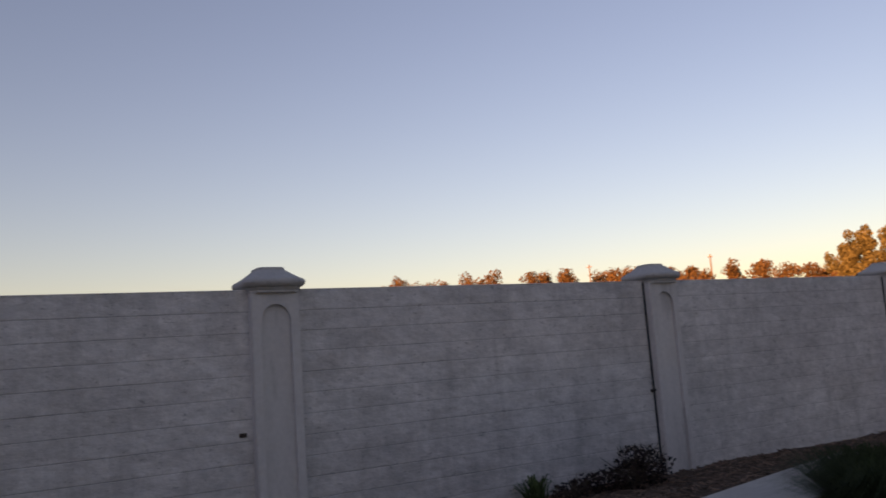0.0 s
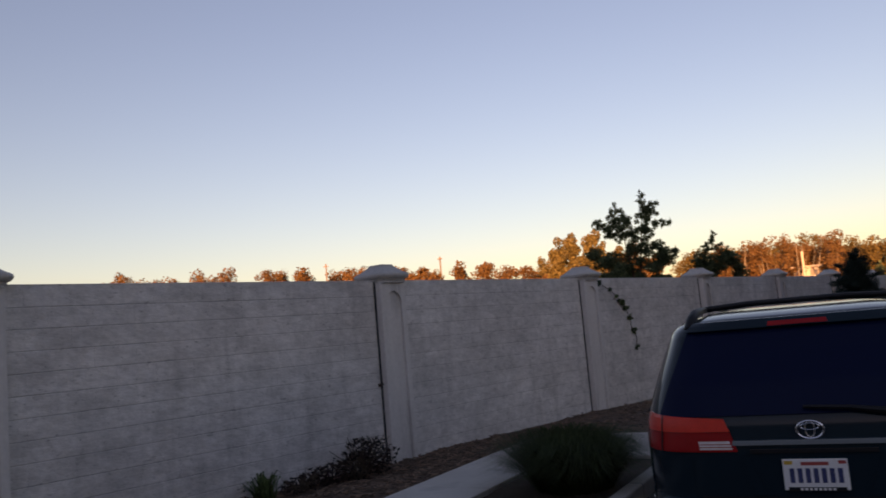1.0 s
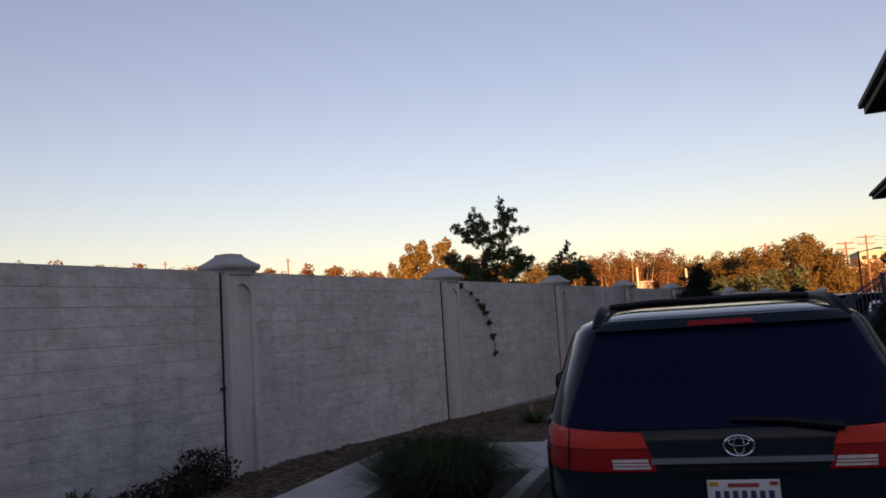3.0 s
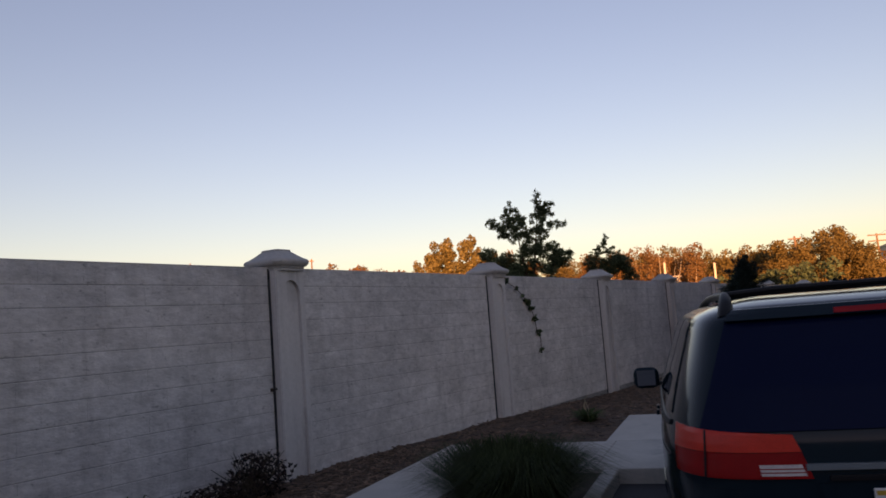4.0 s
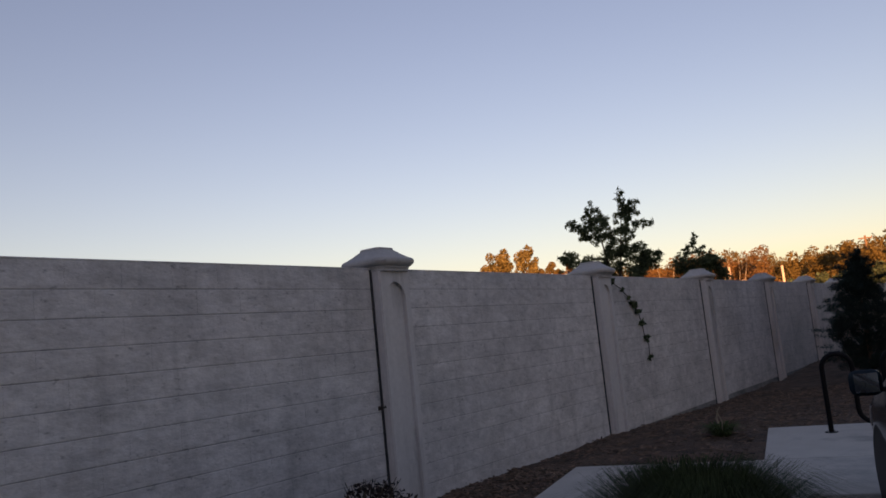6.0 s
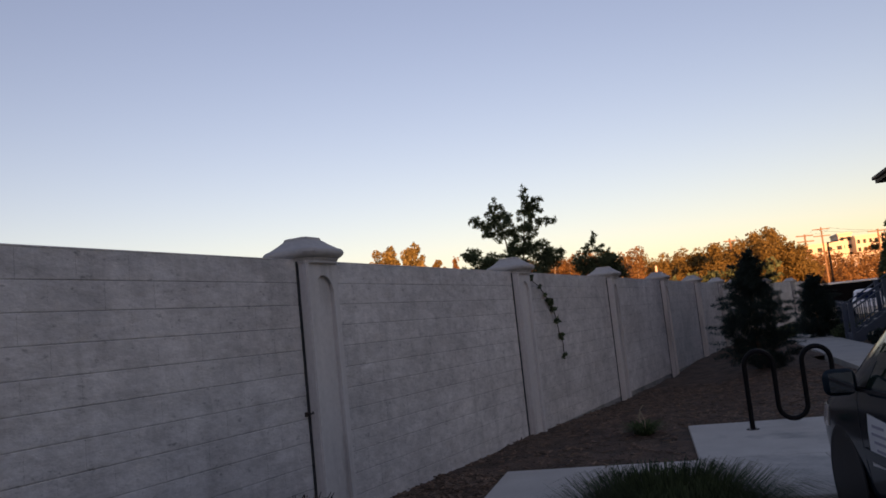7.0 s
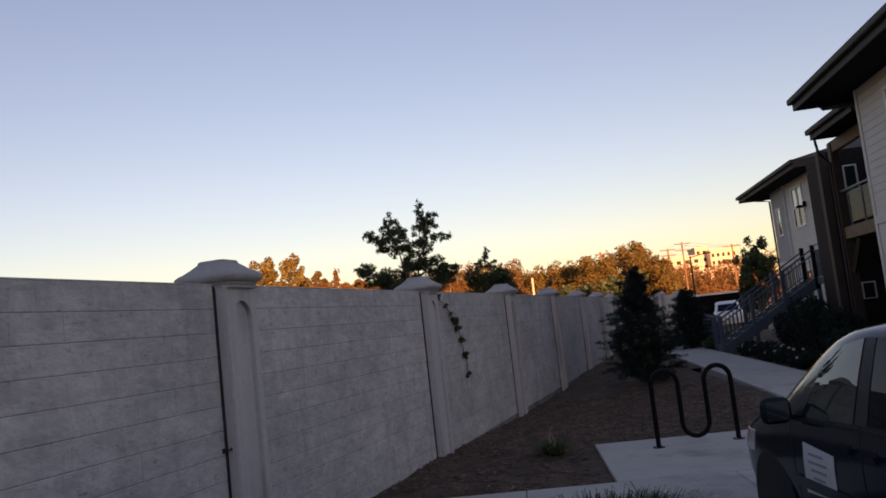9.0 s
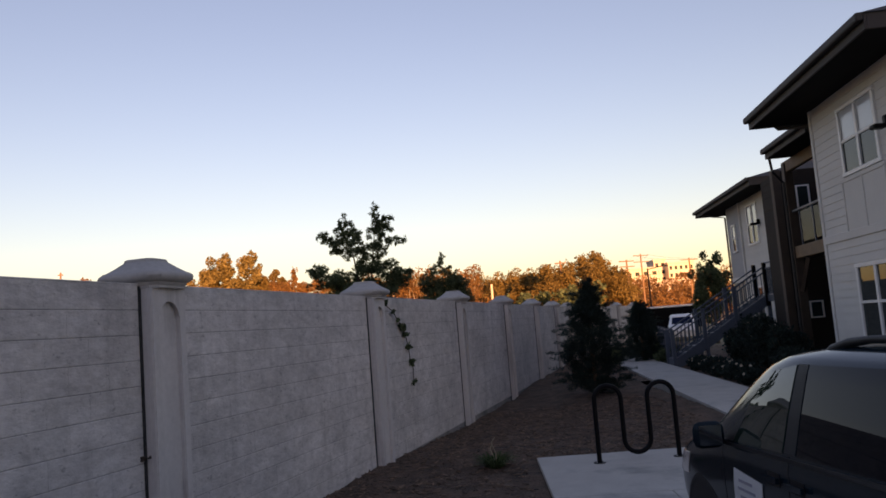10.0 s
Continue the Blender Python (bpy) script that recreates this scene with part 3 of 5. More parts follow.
    plate = part("number_plate", box(px - .004, -.1525, .748, px + .002, .1525, .905, .002), M["white_sheet"], car, "white number plate")
    bars = [(-.065, .065, .873, .89, "ink_red"), (.105, .145, .878, .896, "ink_gold"), (-.145, -.11, .88, .896, "ink_red")] + [(-.126 + .0375 * i, -.103 + .0375 * i, .785, .858, "ink_blue") for i in range(7)]
    for y0, y1, z0, z1, ink in bars:
        part("bar", box(px - .006, y0, z0, px - .0045, y1, z1), M[ink], plate)
    part("plate_frame", box(px - .008, -.135, .744, px - .0045, .135, .764, .001), M["trim"], plate, "black plate frame")
    for i in range(8):
        part("frame_bar", box(px - .0095, -.085 + .0215 * i, .749, px - .0083, -.071 + .0215 * i, .760), M["white_sheet"], plate)
    b = sh.patch([(3.05, .60), (3.49, .57), (3.43, .905), (3.01, .875)], sh.side, out=0.007, n=6, thick=0.004)
    sheet = part("door_sign", b, M["white_sheet"], car, "white paper sign stuck to the door")
    for u0, u1, z0 in [(3.16, 3.36, .83), (3.12, 3.38, .78), (3.14, 3.36, .73), (3.18, 3.34, .68), (3.20, 3.32, .64)]:
        part("bar", sh.patch([(u0, z0), (u1, z0), (u1, z0 + .018), (u0, z0 + .018)], sh.side, out=0.0095, n=3, thick=0.002), M["ink_grey"], sheet)
    for q in (False, True):
        part("head_lamp", sh.patch([(4.42, .70), (4.92, .66), (4.72, .84), (4.36, .86)], sh.side, out=0.006, n=8, mirrored=q), M["clear_lens"], car, "clear head lamp", smooth=True)
    add_wheels(car, (1.06, 4.08), .93, .34)
    return car


def small_car(m):
    car = thing("parked_car", m, "dark grey car parked beside the minivan", "car", group="parked cars")
    sh = Shell(rear=[(.2, .15), (.5, .0), (.9, .05), (1.0, .12), (1.05, .35), (1.38, .9), (1.46, 1.3)],
               front=[(.2, 4.45), (.5, 4.6), (.72, 4.5), (.84, 4.2), (.93, 3.4), (.99, 3.1), (1.38, 2.3), (1.46, 2.0)],
               half=[(.2, .82), (.4, .89), (.7, .91), (.9, .89), (1.0, .84), (1.38, .64), (1.46, .45)], power=5.5)
    part("body", sh.body([.2, .28, .4, .5, .6, .7, .78, .84, .88, .93, .96, 1.0, 1.05, 1.15, 1.25, 1.38, 1.43, 1.46], 80), M["paint_car"], car, smooth=True)
    for s in (False, True):
        part("front_window", sh.patch([(1.95, 1.02), (2.90, 1.01), (2.42, 1.32), (1.98, 1.35)], sh.side, mirrored=s), M["car_glass"], car, smooth=True)
        part("rear_door_window", sh.patch([(1.0, 1.04), (1.88, 1.02), (1.90, 1.35), (1.25, 1.35)], sh.side, mirrored=s), M["car_glass"], car, smooth=True)
        part("side_moulding", sh.patch([(.9, .52), (3.3, .52), (3.3, .56), (.9, .56)], sh.side, out=0.012, n=16, mirrored=s), M["chrome"], car)
        part("head_lamp", sh.patch([(4.02, .66), (4.42, .62), (4.34, .74), (4.02, .78)], sh.side, out=0.006, n=8, mirrored=s), M["clear_lens"], car, "clear head lamp", smooth=True)
        door_mirror(sh, car, 2.72, 1.02, M["paint_car"], -1 if s else 1)
    add_wheels(car, (.85, 3.65), .895, .32)
    return car


minivan(pose(3.71, 0.11, 0, 0, 0, 4.3))
small_car(pose(3.8, -2.52, 0, 0, 0, 0.0))


# ---- flats ----
M["siding"] = material("white_siding", (0.60, 0.58, 0.55), 0.7, var=0.07, scale=1.5, fine=40, bump=0.12, rand=0.025)
M["siding_grey"] = material("grey_siding", (0.34, 0.35, 0.37), 0.7, var=0.08, scale=1.5, fine=40, bump=0.12)
M["siding_tan"] = material("tan_siding", (0.36, 0.29, 0.23), 0.7, var=0.08, scale=1.5, fine=40, bump=0.12)
M["siding_brown"] = material("brown_siding", (0.034, 0.024, 0.020), 0.8, var=0.12, scale=1.5, fine=40, bump=0.12, spec=0.15)
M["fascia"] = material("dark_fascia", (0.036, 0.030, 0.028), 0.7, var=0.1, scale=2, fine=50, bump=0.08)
# eave undersides: the fascia finish again in a darker, duller colour
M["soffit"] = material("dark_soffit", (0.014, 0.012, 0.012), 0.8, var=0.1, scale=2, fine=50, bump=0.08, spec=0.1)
M["roofing"] = material("dark_shingles", (0.05, 0.045, 0.045), 0.9, var=0.25, scale=4, fine=60, bump=0.4)
M["timber"] = material("stained_timber", (0.065, 0.038, 0.026), 0.7, var=0.25, scale=3, fine=50, bump=0.2)
M["raw_timber"] = material("raw_timber", (0.20, 0.12, 0.07), 0.75, var=0.25, scale=3, fine=50, bump=0.2)
M["window_white"] = material("white_frame", (0.75, 0.74, 0.72), 0.45, var=0.04, bump=0.03)
M["pane"] = glass("window_pane", (0.02, 0.032, 0.032), clear=0.0, rough=0.01, spec=0.22)
# pale glossy finish for the upper sash panes
M["pane_pale"] = material("pale_pane", (0.46, 0.48, 0.50), 0.08, var=0.05, scale=3, fine=30, bump=0.0, spec=0.6)
M["clear_pane"] = glass("clear_pane", (0.03, 0.04, 0.05), clear=0.7, rough=0.02, spec=0.3)
M["metal_grey"] = material("grey_metal", (0.060, 0.082, 0.110), 0.5, metal=0.0, var=0.1, scale=6, fine=80, bump=0.05)
M["black_metal"] = material("black_metal", (0.006, 0.006, 0.007), 0.45, metal=0.0, var=0.15, scale=8, fine=90, bump=0.05, spec=0.09)

# local frame: x runs along the front away from the camera, y towards the footpath, origin at the near block's far corner
FLATS = pose(19.38, -4.82, -0.17, 0, 0, -3.5) @ Matrix.Scale(1.09, 4)
flats = thing("apartment_building", FLATS, "two-storey apartment building with white siding and dark eaves", "building", kind="")


def clad(x0, x1, z0, z1, y, mat, board=0.15):
    """Lap boards on a front at y, each a part; boards of one length share a mesh."""
    b = bmesh.new()
    v = [b.verts.new(p) for p in ((0, .013, 0), (x1 - x0, .013, 0), (x1 - x0, .004, board), (0, .004, board), (0, -.01, 0), (x1 - x0, -.01, 0), (x1 - x0, -.01, board), (0, -.01, board))]
    for f in ((1, 0, 3, 2), (4, 0, 1, 5), (0, 4, 7, 3), (5, 1, 2, 6), (3, 7, 6, 2)):
        b.faces.new([v[k] for k in f])
    me = mesh_of("siding_board", b, mat)
    for k in range(round((z1 - z0) / board)):
        ob = new("siding_board", me)
        ob.matrix_basis = pose(x0, y, z0 + k * (z1 - z0) / round((z1 - z0) / board))
        ob.parent = flats


def flats_window(x0, x1, z0, z1, y, leaves=2, pale_top=False):
    win = part("window", box(x0 - .07, y - .02, z0 - .07, x1 + .07, y + .03, z0, .006), M["window_white"], flats, "white framed sash window")
    part("window_frame", box(x0 - .07, y - .02, z1, x1 + .07, y + .03, z1 + .07, .006), M["window_white"], win)
    w = (x1 - x0) / leaves
    for i in range(leaves + 1):
        xx = x0 + w * i
        part("stile", box(xx - .045, y - .02, z0, xx + .045, y + .026, z1, .004), M["window_white"], win)
    mid = (z0 + z1) / 2
    for i in range(leaves):
        part("rail", box(x0 + w * i + .045, y - .02, mid - .025, x0 + w * (i + 1) - .045, y + .02, mid + .025, .004), M["window_white"], win)
        for a, c in ((z0, mid - .025), (mid + .025, z1)):
            part("pane", box(x0 + w * i + .045, y - .012, a, x0 + w * (i + 1) - .045, y - .004, c), M["pane"] if a == z0 or not pale_top else M["pane_pale"], win, "" if a == z0 or not pale_top else "pale upper pane")


def eave_roof(x0, x1, y0, y1, z, rise, fascia=.24):
    """A shallow hipped roof with a boxed eave."""
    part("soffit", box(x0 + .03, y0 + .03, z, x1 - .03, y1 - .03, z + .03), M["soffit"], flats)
    for a in ((x0, y0, x1, y0 + .04), (x0, y1 - .04, x1, y1), (x0, y0 + .04, x0 + .04, y1 - .04), (x1 - .04, y0 + .04, x1, y1 - .04)):
        part("fascia_board", box(a[0], a[1], z - .03, a[2], a[3], z + fascia - .03, .006), M["fascia"], flats)
    part("gutter", box(x0 - .01, y1, z + .10, x1 + .01, y1 + .11, z + .23, .03, 2), M["fascia"], flats, "dark eaves gutter")
    b = bmesh.new()
    i = min((x1 - x0), (y1 - y0)) / 2
    lo = [b.verts.new(p) for p in ((x0 - .03, y0 - .03, z + fascia - .028), (x1 + .03, y0 - .03, z + fascia - .028), (x1 + .03, y1 + .06, z + fascia - .028), (x0 - .03, y1 + .06, z + fascia - .028))]
    if x1 - x0 > y1 - y0:
        hi = [b.verts.new((x0 + i, (y0 + y1) / 2, z + fascia + rise)), b.verts.new((x1 - i, (y0 + y1) / 2, z + fascia + rise))]
        b.faces.new((lo[0], lo[1], hi[1], hi[0])), b.faces.new((lo[2], lo[3], hi[0], hi[1]))
        b.faces.new((lo[1], lo[2], hi[1])), b.faces.new((lo[3], lo[0], hi[0]))
    else:
        hi = [b.verts.new(((x0 + x1) / 2, y0 + i, z + fascia + rise)), b.verts.new(((x0 + x1) / 2, y1 - i, z + fascia + rise))]
        b.faces.new((lo[1], lo[2], hi[1], hi[0])), b.faces.new((lo[3], lo[0], hi[0], hi[1]))
        b.faces.new((lo[0], lo[1], hi[0])), b.faces.new((lo[2], lo[3], hi[1]))
    b.faces.new(lo[::-1])
    bmesh.ops.recalc_face_normals(b, faces=b.faces[:])
    part("roof", b, M["roofing"], flats)


# near block
part("wall", box(-4.0, -9, -.3, 0, 0, 5.74), M["siding"], flats)
clad(-4.0, 0.0, 3.15, 5.74, 0.0, M["siding"])
clad(-4.0, 0.0, .25, 3.0, 0.0, M["siding"])
part("corner_board", box(-.10, .0, .2, .02, .03, 5.74, .004), M["siding"], flats)
part("band_board", box(-4.0, .0, 3.0, 0.02, .032, 3.15, .004), M["siding"], flats)
flats_window(-2.92, -1.44, 4.20, 5.34, .022, 2, True)
flats_window(-2.95, -1.42, 1.20, 2.45, .022)
part("panel", box(-3.05, .0, 3.15, -1.2, .016, 4.10, .003), M["siding"], flats, "smooth white panel under the window")
for x in (-1.27, -2.13, -3.02):
    part("batten", box(x, .0, 3.15, x + .06, .032, 4.10, .004), M["siding"], flats)
part("batten", box(-3.05, .0, 4.04, -1.2, .032, 4.12, .004), M["siding"], flats)
lamp = part("wall_lamp", box(-3.42, .0, 4.60, -3.30, .10, 4.80, .02), M["black_metal"], flats, "black wall lamp")
part("lamp_shade", box(-3.46, .08, 4.58, -3.26, .30, 4.66, .03, 2), M["black_metal"], lamp)
eave_roof(-5.0, 1.0, -10, .92, 5.74, 1.3)
# recess with balcony and brown return
part("recess_wall", box(0.0, -8.5, -.3, 9.5, -3.2, 5.5), M["siding_brown"], flats)
part("brown_wall", box(5.6, -3.2, -.3, 7.4, -1.1, 5.5), M["siding_brown"], flats)
part("brown_return", box(7.4, -3.2, -.3, 9.6, -1.75, 5.5), M["siding_brown"], flats)
clad(5.6, 7.4, .2, 5.5, -1.1, M["siding_brown"], .18)
clad(7.4, 9.6, .2, 5.5, -1.75, M["siding_brown"], .18)
for z0, z1 in ((4.42, 5.02), (1.50, 1.88)):
    slit = part("window", box(5.56, -1.80, z0 - .04, 5.598, -1.42, z1 + .04, .006), M["window_white"], flats, "narrow white framed window")
    part("pane", box(5.55, -1.74, z0, 5.558, -1.48, z1), M["pane"], slit)
part("balcony_floor", box(0.0, -3.2, 3.05, 4.7, -1.0, 3.24, .01), M["timber"], flats)
part("balcony_beam", box(0.0, -1.0, 3.02, 4.72, -.86, 3.32, .01), M["raw_timber"], flats, "pale brown timber balcony beam")
for x in (4.40, 5.42):
    part("post", box(x, -1.04, -.1, x + .22, -.82, 5.5, .012), M["timber"], flats, "dark brown timber post")
part("brace", tube([(4.4, -.93, 2.2), (3.7, -.93, 3.0)], .07, 4), M["timber"], flats)
part("top_beam", box(0.0, -1.0, 5.26, 4.72, -.86, 5.55, .01), M["raw_timber"], flats)
part("balcony_rail", box(0.0, -.95, 4.20, 4.4, -.89, 4.26, .01), M["metal_grey"], flats)
for i in range(0, 5):
    part("baluster", box(.9 * i + .35, -.95, 3.32, .9 * i + .39, -.91, 4.20), M["metal_grey"], flats)
for i in range(4):
    part("rail_pane", box(.9 * i + .41, -.935, 3.40, .9 * i + 1.23, -.925, 4.16), M["clear_pane"], flats)
eave_roof(1.02, 3.95, -6, -.25, 5.58, .8, .22)
part("downpipe", tube([(3.8, -.30, 5.58), (3.8, -.34, 5.2), (4.45, -.78, 5.0), (4.45, -.78, .2)], .035, 7), M["fascia"], flats, "dark downpipe", smooth=True)
# far block
part("far_wall", box(9.6, -9, -.3, 15.1, -2.0, 5.70), M["siding"], flats)
clad(9.6, 13.3, .25, 5.70, -2.0, M["siding"])
clad(13.3, 15.1, 3.0, 5.70, -1.96, M["siding_grey"])
clad(13.3, 15.1, .25, 2.8, -1.96, M["siding_tan"])
part("band", box(13.3, -2.0, 2.8, 15.12, -1.93, 3.0, .004), M["siding"], flats)
part("corner_board", box(13.22, -2.0, .2, 13.32, -1.93, 5.70, .004), M["siding"], flats)
flats_window(11.2, 12.4, 4.08, 5.38, -1.98, 2, True)
flats_window(13.95, 14.45, 4.0, 4.93, -1.94, 1, True)
flats_window(11.4, 12.6, 1.2, 2.5, -1.98, 2)
lamp = part("wall_lamp", box(10.9, -1.98, 4.62, 11.0, -1.88, 4.80, .02), M["black_metal"], flats, "black wall lamp")
part("lamp_shade", box(10.86, -1.90, 4.60, 11.04, -1.66, 4.68, .03, 2), M["black_metal"], lamp)
eave_roof(8.9, 17.0, -10, -1.20, 5.70, 1.2)
part("downpipe", tube([(16.3, -1.3, 5.70), (15.6, -1.6, 5.52), (15.16, -1.92, 5.4), (15.16, -1.92, .3)], .035, 7), M["fascia"], flats, "dark downpipe", smooth=True)
part("downpipe", tube([(.75, .5, 5.74), (.66, .42, 5.60), (.20, .02, 5.50), (.07, -.12, 5.35), (.07, -.12, .3)], .038, 8), M["fascia"], flats, "dark downpipe", smooth=True)

# unseen block added behind the camera to keep the low sun off the yard
rear = thing("apartment_building", pose(-30, 0, 0), "plain grey unseen block added to keep the low sun off the yard", "building")
part("wall", box(-12, -60, -.3, 0, 70, 12.2), M["siding_grey"], rear)
part("roof", box(-12.8, -61, 12.2, .8, 71, 12.75, .05), M["roofing"], rear)

# outside stair: comes down from a landing at the front towards the footpath, with a level railing at its foot
stair = thing("outside_stair", FLATS, "blue-grey metal outside stair with railings up to the flats", "stair")
S0, S1, S2 = Vector((8.8, 1.75, 0.12)), Vector((8.8, -1.15, 1.88)), Vector((18.0, .63, 0.12))
UP = Vector((0, 0, 1))


def rail_run(a, c, count, base):
    """Two rails with balusters between from a to c."""
    for h in (1.18, 1.02):
        part("handrail", tube([a + UP * h, c + UP * h], .024, 6), M["metal_grey"], stair)
    part("bottom_rail", tube([a + UP * base, c + UP * base], .018, 6), M["metal_grey"], stair)
    for i in range(count + 1):
        p = a.lerp(c, i / count)
        part("baluster", tube([p + UP * base, p + UP * 1.02], .016, 5), M["metal_grey"], stair)


run = S1 - S0
side_v = Vector((run.y, -run.x, 0)).normalized() * 0.55
yaw_s = math.degrees(math.atan2(run.y, run.x))
steps = 10
for i in range(steps):
    p = S0 + run * ((i + .5) / steps)
    part("tread", box(-.16, -.53, -.03, .15, .53, .02, .006), M["metal_grey"], stair, m=pose(p.x, p.y, p.z + .26, 0, 0, yaw_s))
    part("riser", box(-.15, -.53, -.17, -.13, .53, -.03), M["metal_grey"], stair, m=pose(p.x, p.y, p.z + .26, 0, 0, yaw_s))
for s_ in (-1, 1):
    o = side_v * s_
    b = bmesh.new()
    q = [S0 + o, S1 + o, S1 + o + UP * .34, S0 + o + UP * .34]
    t = side_v.normalized() * .025
    v = [b.verts.new(x - t) for x in q] + [b.verts.new(x + t) for x in q]
    for f in ((0, 1, 2, 3), (7, 6, 5, 4), (0, 4, 5, 1), (1, 5, 6, 2), (2, 6, 7, 3), (3, 7, 4, 0)):
        b.faces.new([v[i] for i in f])
    bmesh.ops.recalc_face_normals(b, faces=b.faces[:])
    part("stringer", b, M["metal_grey"], stair)
    rail_run(S0 + o, S1 + o, 24, .42)
    for i in (0, 1, 2, 3):
        p = S0 + run * (i / 3) + o
        part("newel", box(-.055, -.055, 0, .055, .055, 1.30 if i == 3 else 1.24, .006), M["black_metal" if i == 3 else "metal_grey"], stair, m=Matrix.Translation(p))
    for f in (.35, .7):
        p = S0 + run * f + o * .9
        part("leg", box(-.05, -.05, -p.z, .05, .05, .02), M["metal_grey"], stair, m=Matrix.Translation(p))
S3 = S0 + Vector((.75, -.2, 0))
rail_run(S3, S2, 44, .15)
for i in range(5):
    p = S3.lerp(S2, i / 4)
    part("newel", box(-.05, -.05, -.1, .05, .05, 1.25, .006), M["metal_grey"], stair, m=Matrix.Translation(p))
part("landing", box(-1.4, -.56, -.14, .56, .0, .06, .01), M["metal_grey"], stair, m=Matrix.Translation(S1 + UP * .26))
rail_run(S1 + Vector((-.58, -.03, .1)), S1 + Vector((-1.38, -.03, .1)), 7, .25)
for x in (-1.34, -.5, .5):
    part("leg", box(x - .05, -.10, -2.2, x + .05, .0, -.14), M["metal_grey"], stair, m=Matrix.Translation(S1 + UP * .26))

# ---- bike rack ----
rack = thing("bike_rack", pose(11.85, 1.03, 0.15, 0, 0, 95), "black tubular wave bike rack bolted to the concrete pad", "bike rack")
R3 = 1 / 6
pts = [(-.5, 0, z) for z in (0, .25, .55)]
pts += [(-.5 + R3 - R3 * math.cos(a), 0, .76 + R3 * math.sin(a)) for a in [math.pi * i / 12 for i in range(13)]]
pts += [(-R3, 0, .5)]
pts += [(-R3 * math.cos(a), 0, .26 - R3 * math.sin(a)) for a in [math.pi * i / 12 for i in range(13)]]
pts += [(R3, 0, .5)]
pts += [(.5 - R3 - R3 * math.cos(a), 0, .76 + R3 * math.sin(a)) for a in [math.pi * i / 12 for i in range(13)]]
pts += [(.5, 0, .4), (.5, 0, 0)]
part("tube", tube(pts, .03, 12), M["black_metal"], rack, smooth=True)
for x in (-.5, .5):
    fl = part("flange", lathe_y([(.075, 0), (.075, .008), (.04, .012)], 20), M["black_metal"], rack, m=pose(x, 0, 0, 90, 0, 0))
    for k in range(4):
        a = math.pi / 4 + math.pi / 2 * k
        part("bolt", lathe_y([(.009, .008), (.009, .018), (.006, .02)], 6), M["alloy"], fl, m=pose(.058 * math.cos(a), 0, .058 * math.sin(a)))


# ---- plants ----
def leaf_mat(name, col, var=.35, island=.45, rough=.6):
    m = material(name, col, rough, var=var, scale=1.5, fine=15, bump=0.0, island=island, spec=.12)
    n, l = m.node_tree.nodes, m.node_tree.links
    bs = n["Principled BSDF"]
    tr, mx = n.new("ShaderNodeBsdfTranslucent"), n.new("ShaderNodeMixShader")
    src = bs.inputs["Base Color"].links[0].from_socket
    l.new(src, tr.inputs[0])
    mx.inputs[0].default_value = .42
    l.new(bs.outputs[0], mx.inputs[1]), l.new(tr.outputs[0], mx.inputs[2])
    l.new(mx.outputs[0], n["Material Output"].inputs["Surface"])
    return m


M["leaf_dark"] = leaf_mat("dark_green_leaves", (0.085, 0.118, 0.062))
M["leaf_conifer"] = leaf_mat("blue_green_needles", (0.022, 0.042, 0.036))
M["leaf_yellow"] = leaf_mat("yellow_leaves", (0.22, 0.17, 0.07))
M["leaf_far"] = leaf_mat("dry_green_leaves", (0.175, 0.125, 0.048), island=.2)
M["leaf_brown"] = leaf_mat("brown_twigs", (0.21, 0.118, 0.052), island=.2)
M["leaf_bush"] = leaf_mat("reddish_leaves", (0.055, 0.035, 0.03), island=.6)
M["leaf_grass"] = leaf_mat("grass_blades", (0.05, 0.075, 0.033), island=.5)
M["leaf_lily"] = leaf_mat("strap_leaves", (0.07, 0.115, 0.045), island=.3)
M["bark"] = material("bark", (0.09, 0.065, 0.045), .95, var=.35, scale=6, fine=40, bump=.8, bump_dist=.02)
M["petal"] = material("pale_petals", (0.42, 0.38, 0.30), .7, var=.1, bump=0.0, island=.2)
M["stem"] = material("dry_stem", (0.30, 0.25, 0.18), .9, var=.2, bump=.1)
M["pole_wood"] = material("pole_timber", (0.20, 0.12, 0.07), .9, var=.2, scale=3, fine=30, bump=.3)


